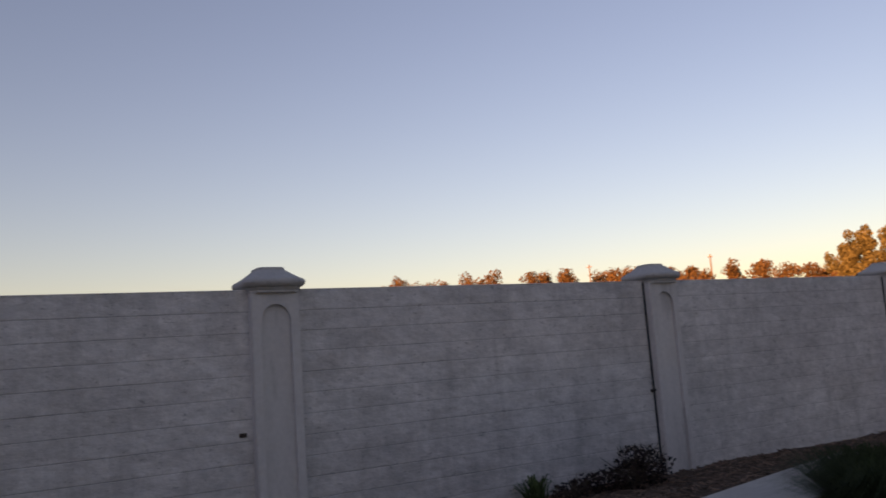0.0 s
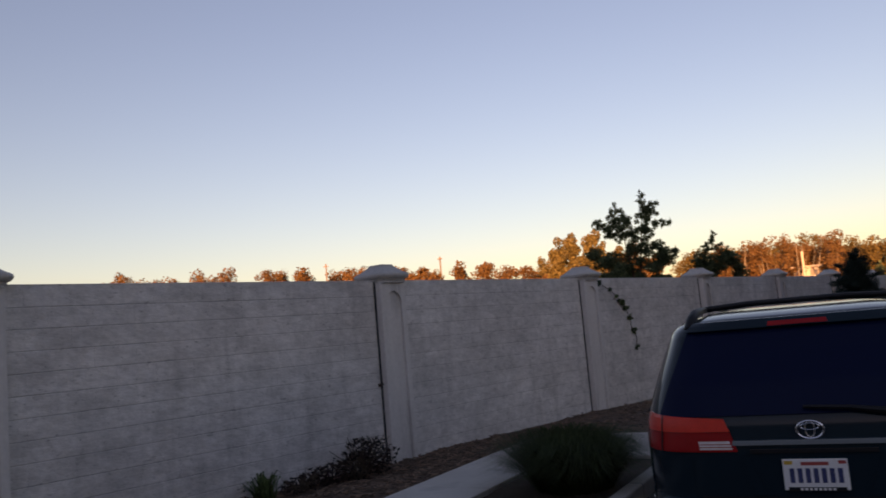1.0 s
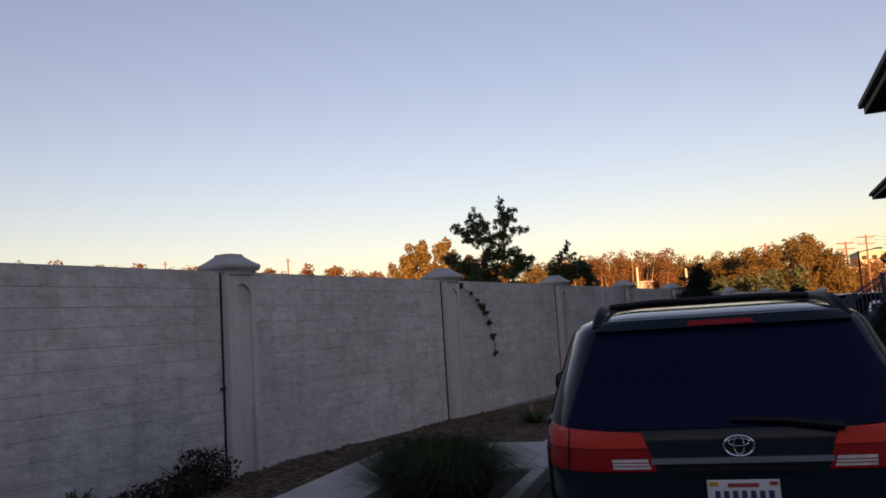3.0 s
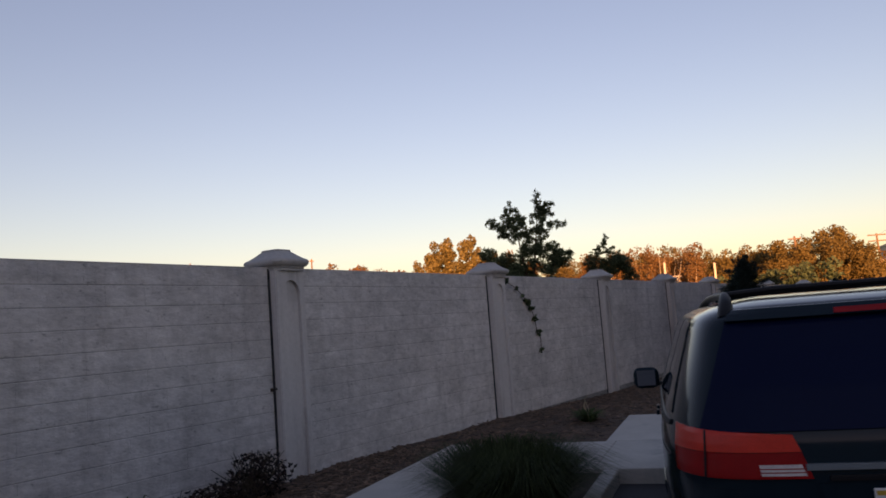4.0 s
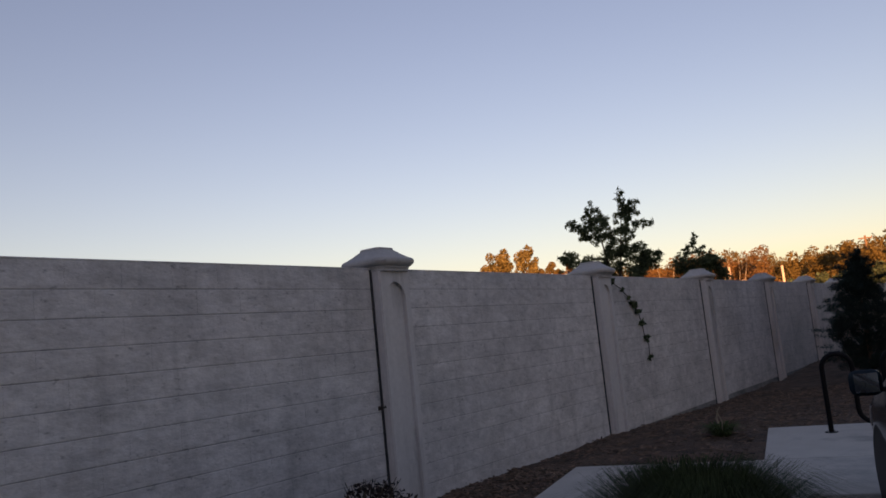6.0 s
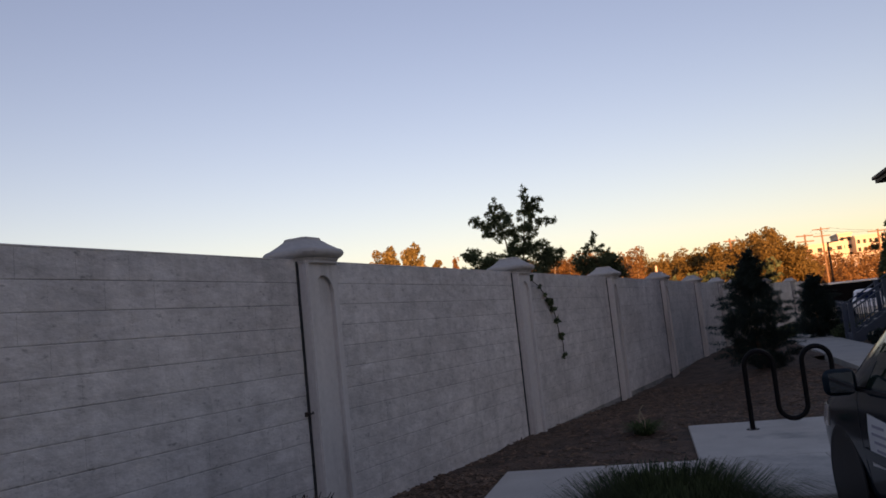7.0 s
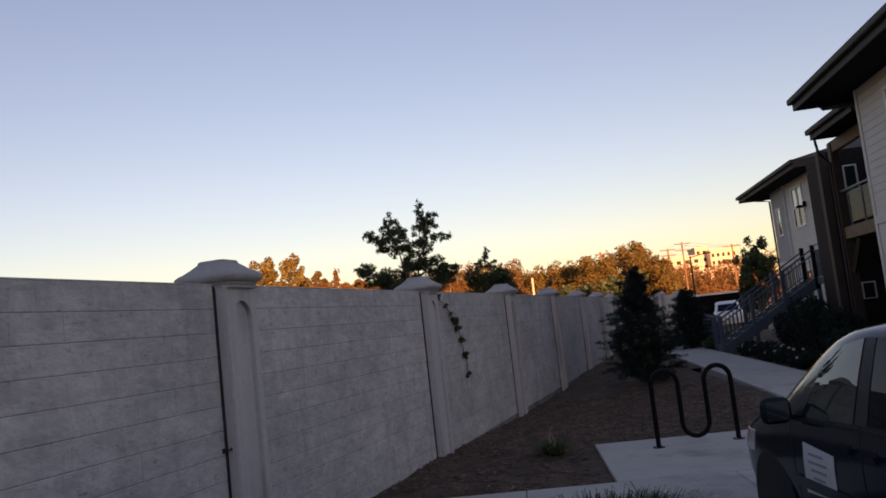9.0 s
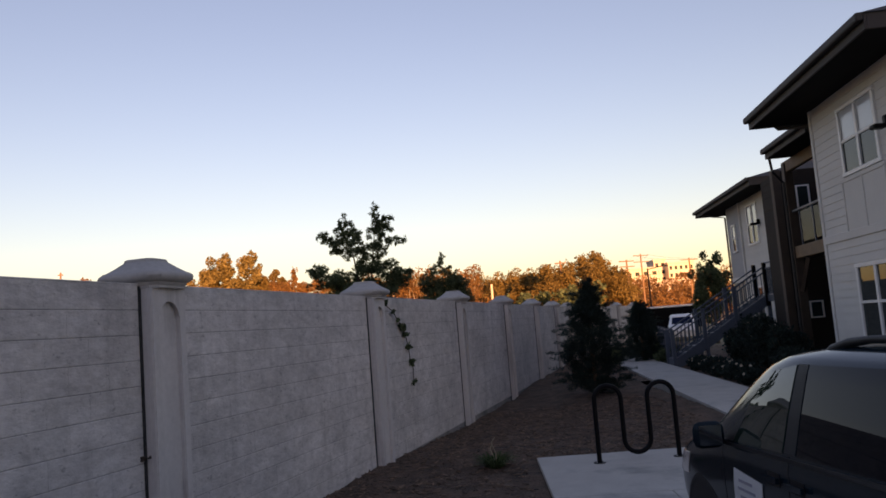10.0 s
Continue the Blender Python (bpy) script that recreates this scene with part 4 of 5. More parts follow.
def cloud(lobes, count, size, seed, mat, name="crown", flat=0.0, parent=None, aspect=.5, skin=0.0):
    """Loose leaves spread through lobes (x, y, z, rx, ry, rz), thicker towards the skin."""
    rng = np.random.default_rng(seed)
    lobes = np.array(lobes, float)
    vol = np.prod(lobes[:, 3:6], axis=1) ** (2 / 3)
    pick = rng.choice(len(lobes), count, p=vol / vol.sum())
    d = rng.normal(size=(count, 3))
    d /= np.linalg.norm(d, axis=1)[:, None]
    rad = rng.uniform(0.25, 1.0, count) ** .45
    rad *= 1 + .16 * np.sin(7 * d[:, 0] + pick) * np.cos(6 * d[:, 2] + 2 * pick)
    c = lobes[pick, :3] + d * rad[:, None] * lobes[pick, 3:6]
    a = rng.normal(size=(count, 3))
    a[:, 2] -= flat
    a /= np.linalg.norm(a, axis=1)[:, None]
    if skin:
        nrm = d * skin + rng.normal(size=(count, 3)) * .5
        a = np.cross(nrm, rng.normal(size=(count, 3)))
        a /= np.linalg.norm(a, axis=1)[:, None]
        b = np.cross(nrm, a)
    else:
        b = np.cross(a, rng.normal(size=(count, 3)))
    b /= np.linalg.norm(b, axis=1)[:, None]
    s = size * rng.uniform(.6, 1.4, count)[:, None]
    v = np.stack([c - a * s, c + b * s * aspect, c + a * s, c - b * s * aspect], 1).reshape(-1, 3)
    me = bpy.data.meshes.new(name)
    me.from_pydata(v.tolist(), [], np.arange(count * 4).reshape(-1, 4).tolist())
    me.materials.append(mat)
    ob = new(name, me)
    if parent is not None:
        ob.parent = parent
    return ob


def limbs(points_list, parent, name="limb"):
    for pts, r0, r1 in points_list:
        n = len(pts)
        part(name, tube(pts, [r0 + (r1 - r0) * i / (n - 1) for i in range(n)], 7), M["bark"], parent, smooth=True)


def ragged(lobes, seed, each=7, small=.42, reach=.75):
    """Break every lobe into smaller tufts, so that the outline is uneven."""
    rng = random.Random(seed)
    out = []
    for l in lobes:
        for i in range(each):
            d = Vector((rng.gauss(0, 1), rng.gauss(0, 1), rng.gauss(0, 1))).normalized() * reach * rng.uniform(.5, 1.15)
            k = small * rng.uniform(.6, 1.25)
            out.append((l[0] + d.x * l[3], l[1] + d.y * l[4], l[2] + d.z * l[5], l[3] * k, l[4] * k, l[5] * k))
    return out


def tree(m, label, mat, lobes, count, leaf, seed, trunk_r=.12, category="tree", group=""):
    t = thing("tree", m, label, category, group)
    rng = random.Random(seed)
    base = Vector((0, 0, -.1))
    mid = Vector((rng.uniform(-.1, .1), rng.uniform(-.1, .1), min(l[2] for l in lobes) * .55))
    part("trunk", tube([base, mid * .5, mid], [trunk_r * 1.3, trunk_r, trunk_r * .85], 9), M["bark"], t, smooth=True)
    for l in lobes:
        e = Vector(l[:3])
        w = mid.lerp(e, .5) + Vector((rng.uniform(-.15, .15), rng.uniform(-.15, .15), rng.uniform(0, .25)))
        part("limb", tube([mid, w, e + Vector((0, 0, l[5] * .5))], [trunk_r * .7, trunk_r * .4, trunk_r * .12], 6), M["bark"], t, smooth=True)
    cloud(ragged(lobes, seed, 16, .38, .9), int(count * 1.9), leaf * .8, seed, mat, parent=t, aspect=.5, skin=.3)
    return t


# the dark tree over the wall: upright sprays of leaves
def spray_tree(m, label, tips, lobes, count, leaf, seed, trunk_r):
    t = thing("tree", m, label, "tree")
    fork = Vector((0, tips[0][1] * .2, 1.6))
    part("trunk", tube([(0, 0, -.1), (0.02, 0.03, .8), fork], [trunk_r * 1.3, trunk_r, trunk_r * .85], 9), M["bark"], t, smooth=True)
    for tip in tips:
        tip = Vector(tip)
        low = fork.lerp(tip, .4) - Vector((0, tip.y * .15, .05))
        part("limb", tube([fork, low, low.lerp(tip, .6), tip], [trunk_r * .55, trunk_r * .35, trunk_r * .18, .006], 6), M["bark"], t, smooth=True)
    cloud(ragged([(*l[:3], l[3] * 1.25, l[4] * 1.22, l[5] * 1.2) for l in lobes], seed, 17, .30, 1.05), int(count * .85), leaf * 1.35, seed, M["leaf_dark"], parent=t, flat=.35, aspect=.2)
    return t


def lobed(rows, depth=.8):
    return [(0.12 * math.sin(9 * y + 5 * z), y * 1.08, z, max(.10, ry * depth), ry, rz) for y, z, ry, rz in rows]


spray_tree(pose(21.3, 5.52, 0), "dark green leafy tree behind the wall",
           [(0, .46, 4.75), (0, -.28, 4.85), (0, .95, 3.4), (.1, -.6, 3.4)],
           lobed([(.51, 4.82, .11, .16), (.42, 4.62, .20, .18), (.40, 4.40, .28, .18), (.36, 4.15, .30, .18), (.25, 3.95, .25, .18), (.95, 4.42, .14, .10), (.76, 4.33, .17, .10), (1.03, 4.50, .07, .06), (.66, 4.12, .16, .10),
                  (-.26, 4.97, .10, .14), (-.30, 4.75, .17, .18), (-.38, 4.50, .23, .17), (-.36, 4.25, .23, .17), (-.25, 4.0, .22, .18), (-.60, 4.80, .12, .05), (-.70, 4.25, .16, .08), (-.84, 4.21, .08, .05), (-.5, 4.62, .10, .07),
                  (-.05, 3.72, .28, .22), (-.3, 3.5, .45, .25), (-.72, 3.32, .28, .2), (-.2, 3.1, .6, .35), (1.17, 3.62, .18, .12), (1.0, 3.42, .38, .2), (.6, 3.2, .42, .25), (.4, 2.85, .7, .4)]), 16000, .052, 3, .09)
spray_tree(pose(23.0, 3.75, 0), "small dark green tree behind the wall",
           [(0, 0, 3.85), (0, .42, 3.45), (0, -.4, 3.3)],
           lobed([(0, 3.78, .07, .18), (.12, 3.52, .16, .11), (-.15, 3.46, .16, .12), (.36, 3.38, .16, .10), (-.36, 3.22, .22, .12), (.1, 3.15, .38, .2), (-.1, 2.95, .5, .25), (.1, 2.65, .6, .3)]), 8000, .047, 4, .06)
tree(pose(75, 25.0, -2.4) @ Matrix.Scale(1.65, 4), "tall tree with yellow autumn leaves in the sun", M["leaf_yellow"],
     [(0, 1.2, 6.7, 1.0, .9, 1.1), (0, -.7, 6.9, .8, .7, .9), (0, 1.9, 6.0, .9, .9, 1.0), (0, .4, 5.6, 1.3, 1.2, .9), (0, -.4, 6.0, .7, .6, .7), (0, .7, 4.6, 1.4, 1.8, 1.2)], 9000, .12, 6, .2)
tree(pose(76.6, 22.8, -.77) @ Matrix.Scale(1.45, 4), "olive green tree behind the wall", M["leaf_far"],
     [(0, .4, 5.6, .8, .8, .8), (0, -.5, 5.7, .8, .7, .7), (0, 0, 4.7, 1.2, 1.4, .9)], 4200, .12, 8, .16)
tree(pose(70, 18.6, 0), "narrow sunlit tree beyond the wall", M["leaf_brown"],
     [(0, 0, 7.6, .4, .35, 1.0), (0, .2, 6.3, .8, .8, .8), (0, -1.6, 6.2, 1.2, 1.3, .9), (0, 1.4, 6.0, 1.0, 1.1, 1.1), (0, -.2, 5.0, 2.0, 2.6, 1.0)], 6500, .13, 9, .16)
tree(pose(48, -10.6, 0), "dark tree beside the far end of the flats", M["leaf_dark"],
     [(0, 0, 4.2, .7, .6, .9), (0, .6, 3.4, .7, .6, .9), (0, -.5, 3.3, .7, .6, .8), (0, 0, 2.2, 1, 1.0, 1.0)], 4200, .11, 10, .12)


def conifer(m, h, r, seed, label):
    """A shaggy young cedar: drooping sprays in loose tiers round a leader."""
    t = thing("conifer", m, label, "shrub")
    part("trunk", tube([(0, 0, -.15), (.02, 0, h * .5), (0, .03, h * .97)], [.06, .04, .01], 7), M["bark"], t)
    rng = random.Random(seed)
    lobes = []
    for i in range(330):
        f = rng.random() ** .9
        z = h * (.03 + .93 * f)
        body = .80 + .5 * f if f < .4 else 1.0 - .50 * (f - .4) / .42 if f < .82 else .50 * ((1 - f) / .18) ** .7
        rr = r * body * rng.uniform(.1, 1.0) ** .6 * .86
        a = rng.uniform(0, 2 * math.pi)
        w = .07 + .10 * rng.random()
        lobes.append((rr * math.cos(a), rr * math.sin(a), z, w, w, w * rng.uniform(.6, 1.3)))
    for i in range(130):
        f = rng.random()
        body = .85 + .4 * f if f < .4 else 1.0 - .50 * (f - .4) / .42 if f < .82 else .50 * ((1 - f) / .18) ** .7
        rr = r * body * rng.uniform(.95, 1.38) + .05
        a, z, lift = rng.uniform(0, 2 * math.pi), h * (.03 + .97 * f), rng.uniform(-.05, .16)
        for q in (.72, .84, .93, 1.0):
            w = .085 - .065 * q + .012
            lobes.append((rr * q * math.cos(a), rr * q * math.sin(a), z + lift * q, w + .012, w + .012, w))
    for k in range(7):
        lobes.append((rng.uniform(-.10, .10), rng.uniform(-.10, .10), h * rng.uniform(.92, 1.04), .035, .035, .09))
    cloud(lobes, 46000, .06, seed, M["leaf_conifer"], parent=t, flat=-.5, aspect=.08)
    return t


conifer(pose(21.2, .20, .08), 2.72, .80, 11, "dense dark blue-green conifer in the mulch bed")
conifer(pose(33.0, -3.35, .1), 2.25, .85, 12, "smaller dark conifer beside the footpath")


# ---- low plants ----
def blades(name, count, seed, radius, height, spread, width, mat, parent, lean=1.0):
    """Arching blades from one tuft: each a bent strip of three pieces."""
    rng = np.random.default_rng(seed)
    a = rng.uniform(0, 2 * math.pi, count)
    r0 = radius * np.sqrt(rng.uniform(0, 1, count))
    h = height * rng.uniform(.55, 1.1, count)
    out = spread * rng.uniform(.15, 1.05, count) * lean
    d = np.stack([np.cos(a), np.sin(a), np.zeros(count)], 1)
    side = np.stack([-np.sin(a), np.cos(a), np.zeros(count)], 1) * width
    base = np.stack([np.cos(a + .5) * r0, np.sin(a + .5) * r0, np.zeros(count)], 1)
    rows = []
    for f, z, w in ((0, 0, 1), (.28, .62, .9), (.66, .98, .6), (1.0, .80, .12)):
        c = base + d * (out * f)[:, None] + np.array([0, 0, 1.0]) * (h * z)[:, None]
        rows += [c - side * w, c + side * w]
    v = np.stack(rows, 1).reshape(-1, 3)
    fs = []
    for i in range(count):
        o = i * 8
        fs += [(o, o + 1, o + 3, o + 2), (o + 2, o + 3, o + 5, o + 4), (o + 4, o + 5, o + 7, o + 6)]
    me = bpy.data.meshes.new(name)
    me.from_pydata(v.tolist(), [], fs)
    me.materials.append(mat)
    ob = new(name, me)
    ob.parent = parent
    return ob


def grass_clump(m, seed, label, count=4200, scale=1.0):
    g = thing("ornamental_grass", m, label, "grass clump")
    blades("blades", count, seed, .32 * scale, .50 * scale, .74 * scale, .003, M["leaf_grass"], g)
    blades("inner_blades", count // 2, seed + 1, .26 * scale, .54 * scale, .40 * scale, .003, M["leaf_grass"], g)
    return g


grass_clump(pose(6.75, 2.55, .06), 31, "dark green fountain grass clump in the planter", 5600, 1.08)


def shrub(m, label, lobes, count, leaf, mat, seed, stems=10, flowers=0, category="shrub"):
    g = thing("shrub", m, label, category)
    rng = random.Random(seed)
    for i in range(stems):
        l = rng.choice(lobes)
        e = Vector((l[0] + rng.uniform(-1, 1) * l[3] * .9, l[1] + rng.uniform(-1, 1) * l[4] * .9, l[2] + l[5] * rng.uniform(.3, 1.1)))
        part("stem", tube([(rng.uniform(-.05, .05), rng.uniform(-.05, .05), -.05), e * .5 + Vector((0, 0, .04)), e], [.010, .006, .003], 5), M["bark"], g)
    cloud(lobes, count, leaf, seed, mat, name="foliage", parent=g)
    if flowers:
        b = bmesh.new()
        for i in range(flowers):
            l = rng.choice(lobes)
            d = Vector((rng.gauss(0, 1), rng.gauss(0, 1), abs(rng.gauss(0, 1)))).normalized()
            c = Vector(l[:3]) + Vector((d.x * l[3], d.y * l[4], d.z * l[5])) * 1.03
            for k in range(5):
                a = 2 * math.pi * k / 5 + i
                u = d.orthogonal().normalized()
                u.rotate(Matrix.Rotation(a, 3, d))
                w = d.cross(u) * .016
                b.faces.new([b.verts.new(p) for p in (c, c + u * .022 + w, c + u * .045 + d * .008, c + u * .022 - w)])
        part("blossom", b, M["petal"], g, "small pale blossoms")
    return g


shrub(pose(7.05, 5.30, .08), "scraggly reddish-brown shrub at the foot of the wall", [(0, 0, .18, .42, .30, .20), (.25, -.1, .25, .28, .22, .22), (-.35, .12, .14, .30, .25, .14), (.05, 0, .36, .22, .18, .14)], 1250, .026, M["leaf_bush"], 41, 60)
shrub(pose(6.25, 5.55, .08), "low reddish shrub in the mulch", [(0, 0, .10, .30, .22, .12), (.3, 0, .12, .2, .2, .12)], 420, .026, M["leaf_bush"], 42, 24)
lily = thing("lily_clump", pose(5.95, 5.80, .08), "green strap-leaved clump at the foot of the wall", "plant")
blades("strap_leaves", 60, 43, .10, .26, .28, .013, M["leaf_lily"], lily)
weed = thing("weed", pose(12.15, 2.81, .10), "small green weed with a dry pale stalk", "plant")
blades("leaves", 240, 44, .08, .19, .36, .009, M["leaf_lily"], weed)
part("dry_stalk", tube([(0, 0, 0), (.01, -.02, .2), (0, .03, .34), (.03, -.02, .40)], [.010, .008, .007, .004], 6), M["stem"], weed, "pale dry stalk")
part("dry_leaf", tube([(0, 0, .1), (.03, .05, .25), (.02, .02, .33)], [.012, .014, .004], 4), M["stem"], weed)

# trailing vine on the wall beside the second pier
WALL_N = Vector((WALL_DIR.y, -WALL_DIR.x))


def on_wall(u, z, off=.12):
    p = WALL_A + WALL_DIR * u + WALL_N * off
    return Vector((p.x, p.y, z))


M["rust"] = material("rusty_iron", (0.05, 0.03, 0.022), .8, var=.4, scale=30, fine=90, bump=.3)
for u, z in ((-5.38, 1.13), (-.27, 1.11)):
    p = on_wall(u, z, .10)
    hook = thing("wall_hook", Matrix.Translation(p) @ pose(0, 0, 0, 0, 0, WALL_YAW), "small rusty iron hook in the wall beside a pier", "hook", group="wall hooks")
    part("plate", box(-.035, -.012, -.02, .035, .004, .02, .003), M["rust"], hook)
    part("pin", tube([(0, -.01, 0), (0, -.07, .005), (-.03, -.085, .02)], .008, 6), M["rust"], hook)

vine = thing("vine", Matrix(), "thin leafy vine trailing down over the wall", "climbing plant")
line = [on_wall(5.18, 2.50, .02), on_wall(5.35, 2.40, .14), on_wall(5.75, 2.27, .15), on_wall(6.05, 2.12, .14), on_wall(6.30, 1.92, .15), on_wall(6.45, 1.70, .14), on_wall(6.50, 1.50, .14), on_wall(6.66, 1.33, .13), on_wall(6.64, 1.12, .13)]
part("runner", tube(line, .007, 5), M["bark"], vine)
vr = random.Random(8)
lob = []
for a, c in zip(line[1:], line[2:]):
    for i in range(2):
        p = a.lerp(c, vr.random())
        if vr.random() < .85:
            lob.append((p.x, p.y, p.z + .01, .06, .06, .045))
lob = lob[:-2] + [(line[-1].x, line[-1].y, line[-1].z, .05, .05, .05)]
cloud(lob, 120, .042, 51, M["leaf_dark"], name="foliage", parent=vine, aspect=.7)

# planting before the flats
for i, (x, y, r, h, fl) in enumerate([(20.6, -3.35, .45, .40, 26), (21.9, -3.5, .55, .5, 40), (23.2, -3.55, .5, .45, 40), (24.6, -3.7, .55, .5, 44), (26.2, -3.75, .5, .45, 30), (27.3, -3.95, .45, .4, 18), (30.9, -4.2, .45, .38, 12)]):
    shrub(pose(x, y, .1), "low dark rose shrub with pale blossoms before the flats", [(0, 0, h * .5, r, r * .8, h * .5), (r * .5, .1, h * .4, r * .7, r * .6, h * .45), (-r * .5, -.1, h * .45, r * .7, r * .6, h * .45)], 1700, .04, M["leaf_conifer"], 60 + i, 6, max(4, fl // 3))
for i, (x, y, r, h) in enumerate([(21.5, -4.6, .7, 1.2), (23.4, -4.8, .8, 1.5), (25.2, -5.1, .8, 1.5), (27.0, -5.2, .7, 1.1), (19.6, -4.0, .6, .8)]):
    shrub(pose(x, y, .1), "tall dark leafy shrub before the flats", [(0, 0, h * .55, r * .8, r * .8, h * .45), (.2, .1, h * .8, r * .5, r * .5, h * .28), (-.2, -.1, h * .35, r * .8, r * .7, h * .35)], 2600, .055, M["leaf_conifer"], 80 + i, 8)
for i, (x, y) in enumerate([(33.5, -2.2), (35.0, -4.9), (36.5, -3.0), (31.2, -4.0), (38.5, -5.4)]):
    shrub(pose(x, y, .1), "low green shrub at the end of the footpath", [(0, 0, .25, .5, .5, .3), (.3, .2, .2, .4, .4, .22)], 1200, .05, M["leaf_dark"], 95 + i, 5)

# ---- far distance: sunlit woods, poles, buildings ----
def woods(strips, seed, mat, label, leaf=.3, per=800, reach=.8):
    rng = random.Random(seed)
    lobes = []
    for x, y0, y1, h0, h1, step in strips:
        y = y0
        while y < y1:
            h = h0 + (h1 - h0) * (y - y0) / (y1 - y0)
            hh = h * rng.uniform(.88, 1.06)
            w = step * rng.uniform(.75, 1.25)
            xx = x + rng.uniform(-6, 6)
            for i in range(6):
                f = i / 5
                lobes.append((xx + rng.uniform(-1, 1) * w * .5, y + rng.uniform(-1, 1) * w * (.75 - .6 * f), hh * (.26 + .60 * f), w * (.85 - .28 * f), w * (.85 - .28 * f), hh * (.17 - .05 * f)))
            y += step * rng.uniform(.5, 1.0)
    ob = cloud(ragged(lobes, seed, 7, .55, reach), per * len(lobes) // 6, leaf, seed, mat, name="far_woods", aspect=.7, skin=.8)
    return tagged(ob, label, "woods", kind="stuff")


woods([(112, -4, 14, 9.6, 10.1, 2.4), (126, -8, 26, 10.6, 11.6, 2.8), (138, -10, 30, 10.8, 11.8, 3.0)], 21, M["leaf_far"], "sunlit brown-green woods beyond the wall", .15, 3600)
woods([(92, 3, 16, 8.4, 9.7, 1.8), (97, 3, 17, 8.4, 9.5, 2.0)], 22, M["leaf_brown"], "bare reddish trees in the low sun", .11, 2600)
woods([(106, -14, -3, 10.6, 10.2, 2.4), (112, -17.5, -12, 8.4, 11.6, 1.8), (116, -14, -4, 10.0, 9.6, 2.6)], 23, M["leaf_far"], "tall sunlit trees by the poles", .14, 4000)
woods([(150, -60, -16, 8.0, 7.5, 3.0), (200, -70, -20, 12.5, 11.0, 4.0)], 25, M["leaf_brown"], "low orange trees below the far buildings", .2, 1600)
woods([(120, 44, 76, 11.6, 15.2, 3.4), (120, 76, 170, 15.4, 22.3, 3.6)], 24, M["leaf_brown"], "small far trees along the horizon", .2, 5200, .62)
woods([(84, -9, 2, 5.6, 5.2, 1.6)], 26, M["leaf_dark"], "dark bushes behind the end of the wall", .18, 900)


trunk_rng = random.Random(15)
trunks = bmesh.new()
for i in range(46):
    x, y, h = trunk_rng.uniform(89, 96), trunk_rng.uniform(3.2, 14), trunk_rng.uniform(5.5, 8.6)
    tube([(x, y, 0), (x, y + trunk_rng.uniform(-.3, .3), h * .5), (x, y + trunk_rng.uniform(-.9, .9), h)], [.10, .07, .02], 5, trunks)
tagged(part("far_trunks", trunks, M["stem"]), "pale bare trunks among the sunlit trees", "trees", kind="stuff")


def utility_pole(x, y, h, lean, arms, label="tall timber utility pole with cross-arms"):
    p = thing("utility_pole", pose(x, y, 0, 0, lean, 15), label, "pole", group="utility poles")
    part("pole", tube([(0, 0, -.2), (0, 0, h)], [.19, .12], 8), M["pole_wood"], p, smooth=True)
    for z, w in arms:
        part("cross_arm", box(-.06, -w / 2, z - .07, .06, w / 2, z + .07, .01), M["pole_wood"], p)
        for k in (-.45, -.2, .2, .45):
            part("insulator", tube([(0, k * w, z + .07), (0, k * w, z + .25)], [.04, .03], 6), M["clear_lens"], p)
    return p


utility_pole(103, -8.1, 9.5, 2.0, [(9.2, 1.5)])
utility_pole(140, -25.9, 12.3, 0, [(12.0, 2.8), (10.9, 2.8)])
utility_pole(120, -19.8, 10.1, 3.0, [(9.9, 2.4), (9.1, 2.4)])
utility_pole(130, -31.4, 10.3, -.5, [(10.0, 3.0)])
utility_pole(120, 91, 16.8, 0, [(16.3, 1.0)], "far pole on the horizon")
utility_pole(120, 66.3, 15.2, 1, [(14.8, .8)], "far pole on the horizon")
lamp_post = thing("street_lamp", pose(80, -13.95, -.3), "thin dark street lamp post", "street lamp")
part("post", tube([(0, 0, 0), (0, 0, 6.6)], [.12, .08], 8), M["black_metal"], lamp_post)
part("arm", tube([(0, 0, 6.5), (0, -1.5, 6.75)], .05, 6), M["black_metal"], lamp_post)
part("lamp_head", box(-.12, -2.0, 6.68, .12, -1.4, 6.82, .03), M["black_metal"], lamp_post)
wires = thing("power_line", Matrix(), "thin dark power lines between the poles", "cable")
for k in (-1.2, 1.2):
    for a, c in (((120, -19.8, 10.0), (140, -25.9, 12.1)), ((140, -25.9, 12.1), (130, -31.4, 10.1))):
        a, c = Vector(a) + Vector((0, k, 0)), Vector(c) + Vector((0, k, 0))
        part("wire", tube([a.lerp(c, i / 12) - Vector((0, 0, 4 * .02 * (a - c).length * (i / 12) * (1 - i / 12))) for i in range(13)], .016, 4), M["black_metal"], wires)

M["paint_pale"] = material("pale_post", (0.6, 0.5, 0.4), .7, var=.1, scale=2, fine=20, bump=.05)
M["stucco"] = material("pale_stucco", (0.55, 0.48, 0.40), .85, var=.08, scale=.2, fine=2, bump=.05)


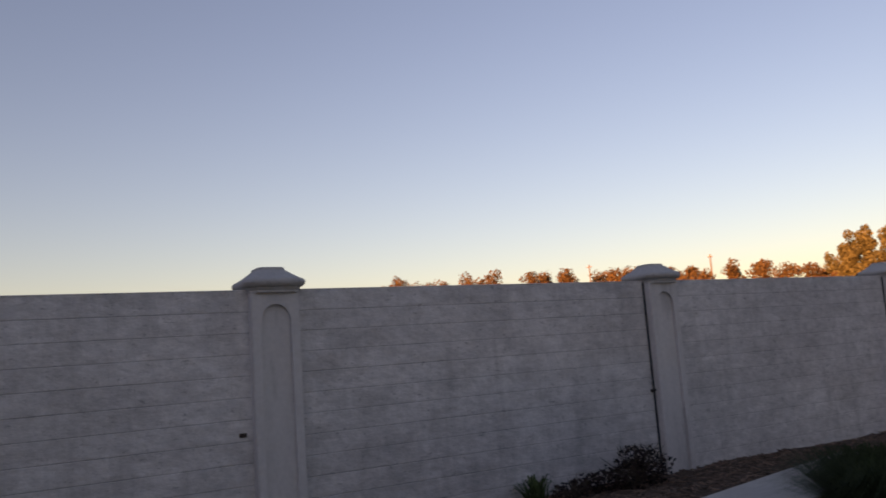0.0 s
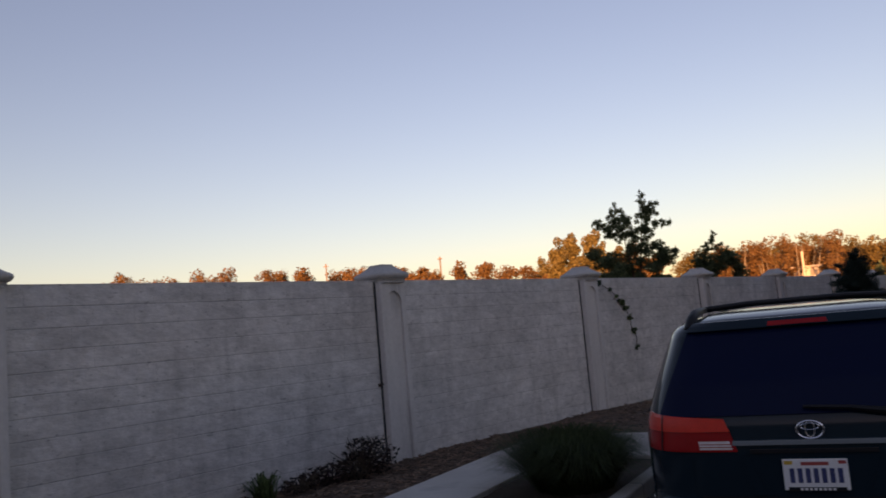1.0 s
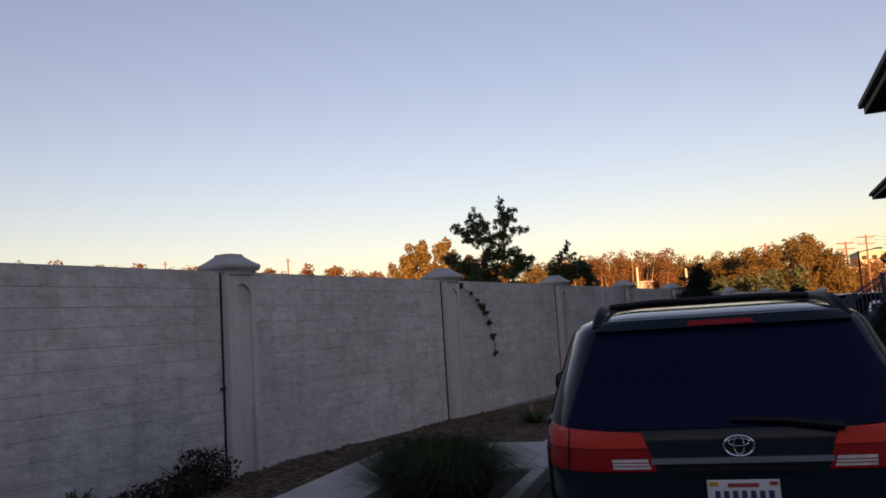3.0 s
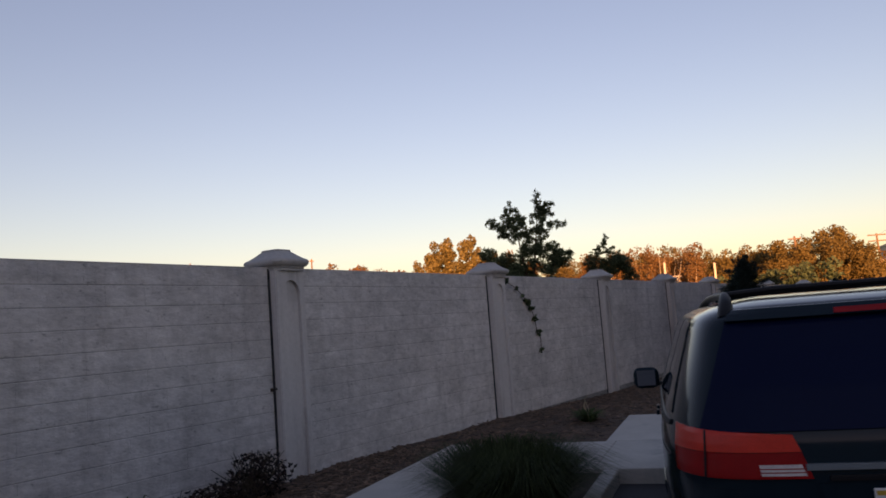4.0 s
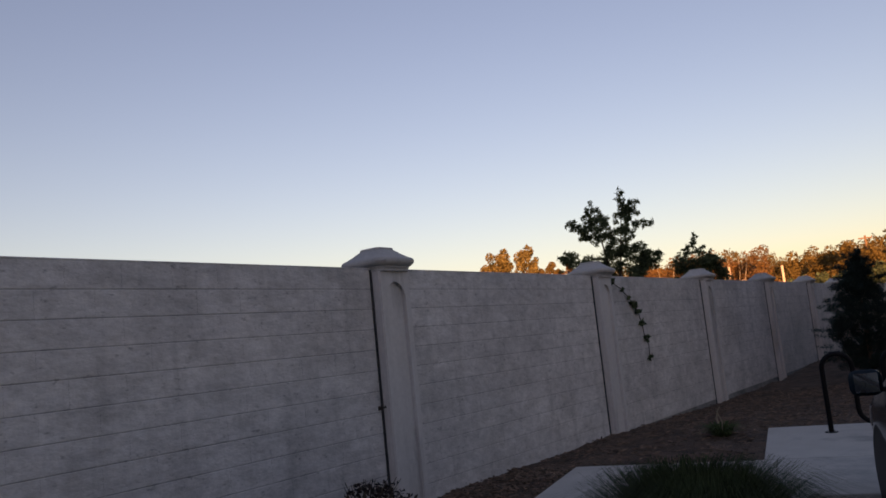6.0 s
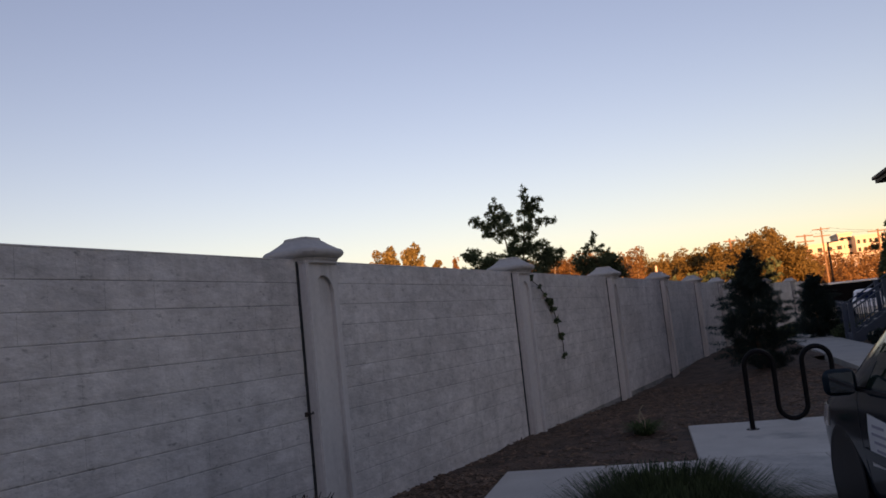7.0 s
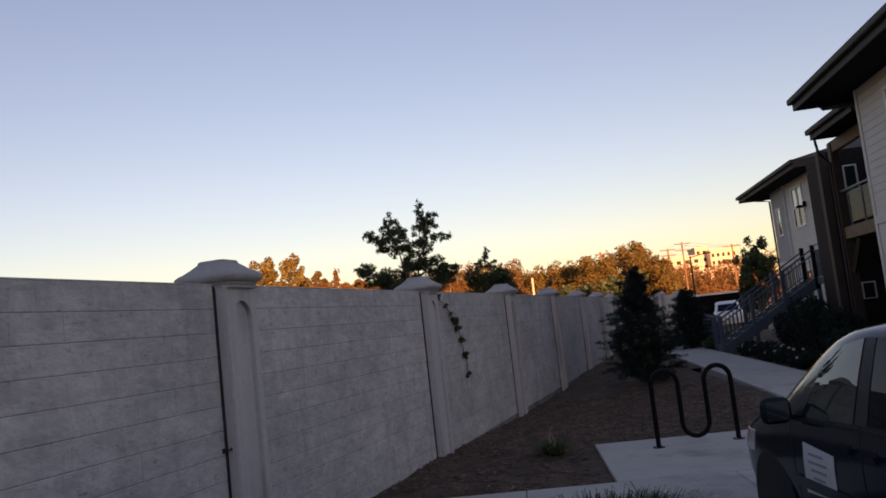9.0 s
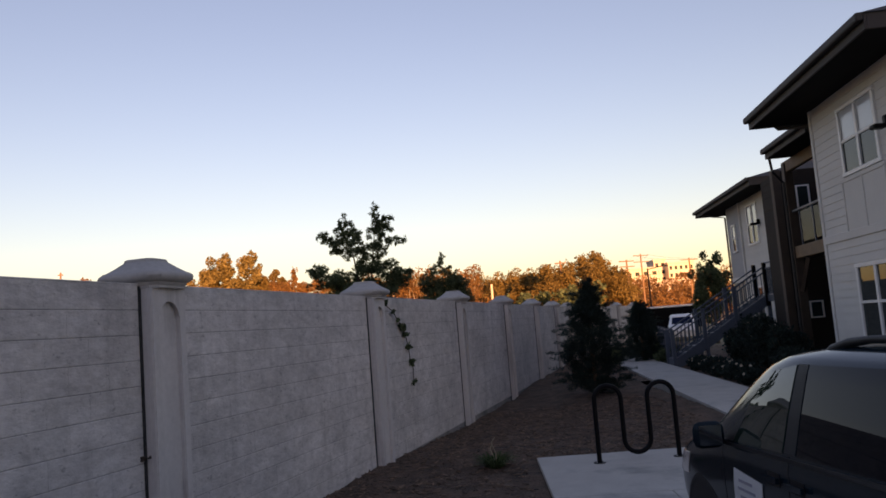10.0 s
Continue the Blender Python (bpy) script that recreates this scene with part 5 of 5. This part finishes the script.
def far_building(x, y0, y1, z1, depth, rows, label, cols):
    o = thing("far_building", pose(x, 0, 0), label, "building", group="far buildings")
    part("wall", box(0, y0, -1, depth, y1, z1), M["stucco"], o)
    part("parapet", box(-.3, y0 - .3, z1, depth + .3, y1 + .3, z1 + .8, .05), M["stucco"], o)
    w = (y1 - y0) / cols
    for r in range(rows):
        for c in range(cols):
            y = y0 + w * (c + .25)
            z = z1 - 3.2 * (r + 1) + .6
            part("window", box(-.1, y, z, .1, y + w * .5, z + 1.6), M["pane"], o)
    return o


far_building(350, -92, -81, 22.6, 20, 4, "pale multi-storey building lit by the low sun", 5)
far_building(356, -81.4, -76.2, 24.7, 14, 5, "taller stair tower of the far building", 2)
far_building(345, -75.5, -61, 20.8, 20, 3, "pale low wing of the far building", 4)
far_building(240, -57, -40, 10.6, 18, 2, "long pale low building below the hill", 6)

shed = thing("far_shed", pose(93, 6.4, 0), "small pale shed lit by the low sun", "building", group="far buildings")
part("wall", box(0, -1.2, -.1, 4, 1.2, 5.4), M["stucco"], shed)
part("roof", box(-.3, -1.5, 5.4, 4.3, 1.5, 5.62, .03), M["stucco"], shed)
part("door", box(-.03, -.3, 0, .02, .5, 2.1), M["pane"], shed)
for y, h in ((6.3, 6.9), (1.25, 6.4)):
    post = thing("marker_post", pose(88, y, 0), "pale sunlit post beyond the wall", "post", group="pale posts")
    part("post", tube([(0, 0, 0), (0, 0, h)], [.13, .12], 8), M["paint_pale"], post)

# far parked vehicles behind the footpath's end
far_car = thing("parked_suv", pose(60, -11.6, -.09, 0, 0, 168), "white sport utility car parked in the far lot", "car", group="parked cars")
M["paint_white"] = material("white_paint", (0.70, 0.70, 0.70), .35, var=.04, bump=0.0, coat=.8)
shw = Shell(rear=[(.3, .1), (.6, 0), (1.0, .05), (1.7, .25), (1.8, .6)], front=[(.3, 4.5), (.7, 4.6), (1.0, 4.4), (1.1, 3.4), (1.7, 2.6), (1.8, 2.3)], half=[(.3, .85), (.7, .95), (1.05, .93), (1.7, .75), (1.8, .6)])
part("body", shw.body([.3, .5, .7, .9, 1.0, 1.05, 1.1, 1.3, 1.5, 1.7, 1.76, 1.8], 48), M["paint_white"], far_car, smooth=True)
for s_ in (False, True):
    part("side_window", shw.patch([(.5, 1.12), (3.1, 1.12), (2.6, 1.6), (.65, 1.6)], shw.side, mirrored=s_), M["car_glass"], far_car)
part("rear_window", shw.patch([(-.7, 1.15), (.7, 1.15), (.6, 1.6), (-.6, 1.6)], shw.back), M["car_glass"], far_car)
part("windscreen", shw.patch([(-.7, 1.15), (.7, 1.15), (.6, 1.6), (-.6, 1.6)], shw.nose), M["car_glass"], far_car)
add_wheels(far_car, (.9, 3.6), .94, .36)
M["matte_black"] = material("matte_black", (0.005, 0.005, 0.006), 0.9, var=0.2, scale=2, fine=20, bump=0.0, spec=0.03)
trailer = thing("box_trailer", pose(66, -14.5, -.09, 0, 0, 95), "long dark box trailer with a pale roof edge", "trailer")
part("box", box(0, -1.2, .7, 9.0, 1.2, 2.35, .04), M["matte_black"], trailer)
part("roof", box(-.05, -1.25, 2.35, 9.05, 1.25, 2.5, .03), M["paint_white"], trailer, "pale roof edge")
for x in (1.2, 7.6):
    part("wheel", lathe_y([(.2, -.9), (.42, -.95), (.42, .95), (.2, .9)], 20), M["rubber"], trailer, m=pose(x, 0, .42))
# ---- loose bark on the mulch ----
chip_rng = np.random.default_rng(77)
n_chip = 9000
cx = chip_rng.uniform(-1, 20, n_chip)
cy = np.where(cx < 10.2, 4.3, -.8) + chip_rng.uniform(0, 1, n_chip) * (5.5 - (cx - 8.3) * .2275 - np.where(cx < 10.2, 4.3, -.8))
keep = ~((cx > 10.1) & (cx < 12.7) & (cy < 2.4))
chip_v, chip_f = [], []
for x, y in zip(cx[keep], cy[keep]):
    a, l, w, t = chip_rng.uniform(0, 6.28), chip_rng.uniform(.015, .06), chip_rng.uniform(.007, .018), chip_rng.uniform(-.012, .02)
    z = mulch_h(x, y) + .004
    c, s_ = math.cos(a), math.sin(a)
    o = len(chip_v)
    for p, q, h in ((-l, -w, 0), (l, -w * .6, t), (l * .9, w, t), (-l, w * .8, 0)):
        chip_v.append((x + c * p - s_ * q, y + s_ * p + c * q, z + h))
    chip_v += [(v[0], v[1], v[2] + .008) for v in chip_v[o:o + 4]]
    chip_f += [(o + 4, o + 5, o + 6, o + 7), (o, o + 1, o + 5, o + 4), (o + 1, o + 2, o + 6, o + 5), (o + 2, o + 3, o + 7, o + 6), (o + 3, o, o + 4, o + 7)]
chip_me = bpy.data.meshes.new("bark_chips")
chip_me.from_pydata(chip_v, [], chip_f)
chip_me.materials.append(M["chip"])
tagged(new("bark_chips", chip_me), "loose brown bark chips on the mulch beds", "mulch", kind="stuff")

# ---- the wall's blocks nearest the path, one by one ----
for place, w in near_blocks:
    ob = new("block", (BLOCKS if w > BW * 0.75 else HALVES)[piece_rng.randrange(5 if w > BW * 0.75 else 2)])
    ob.matrix_basis = place
    ob.parent = wall
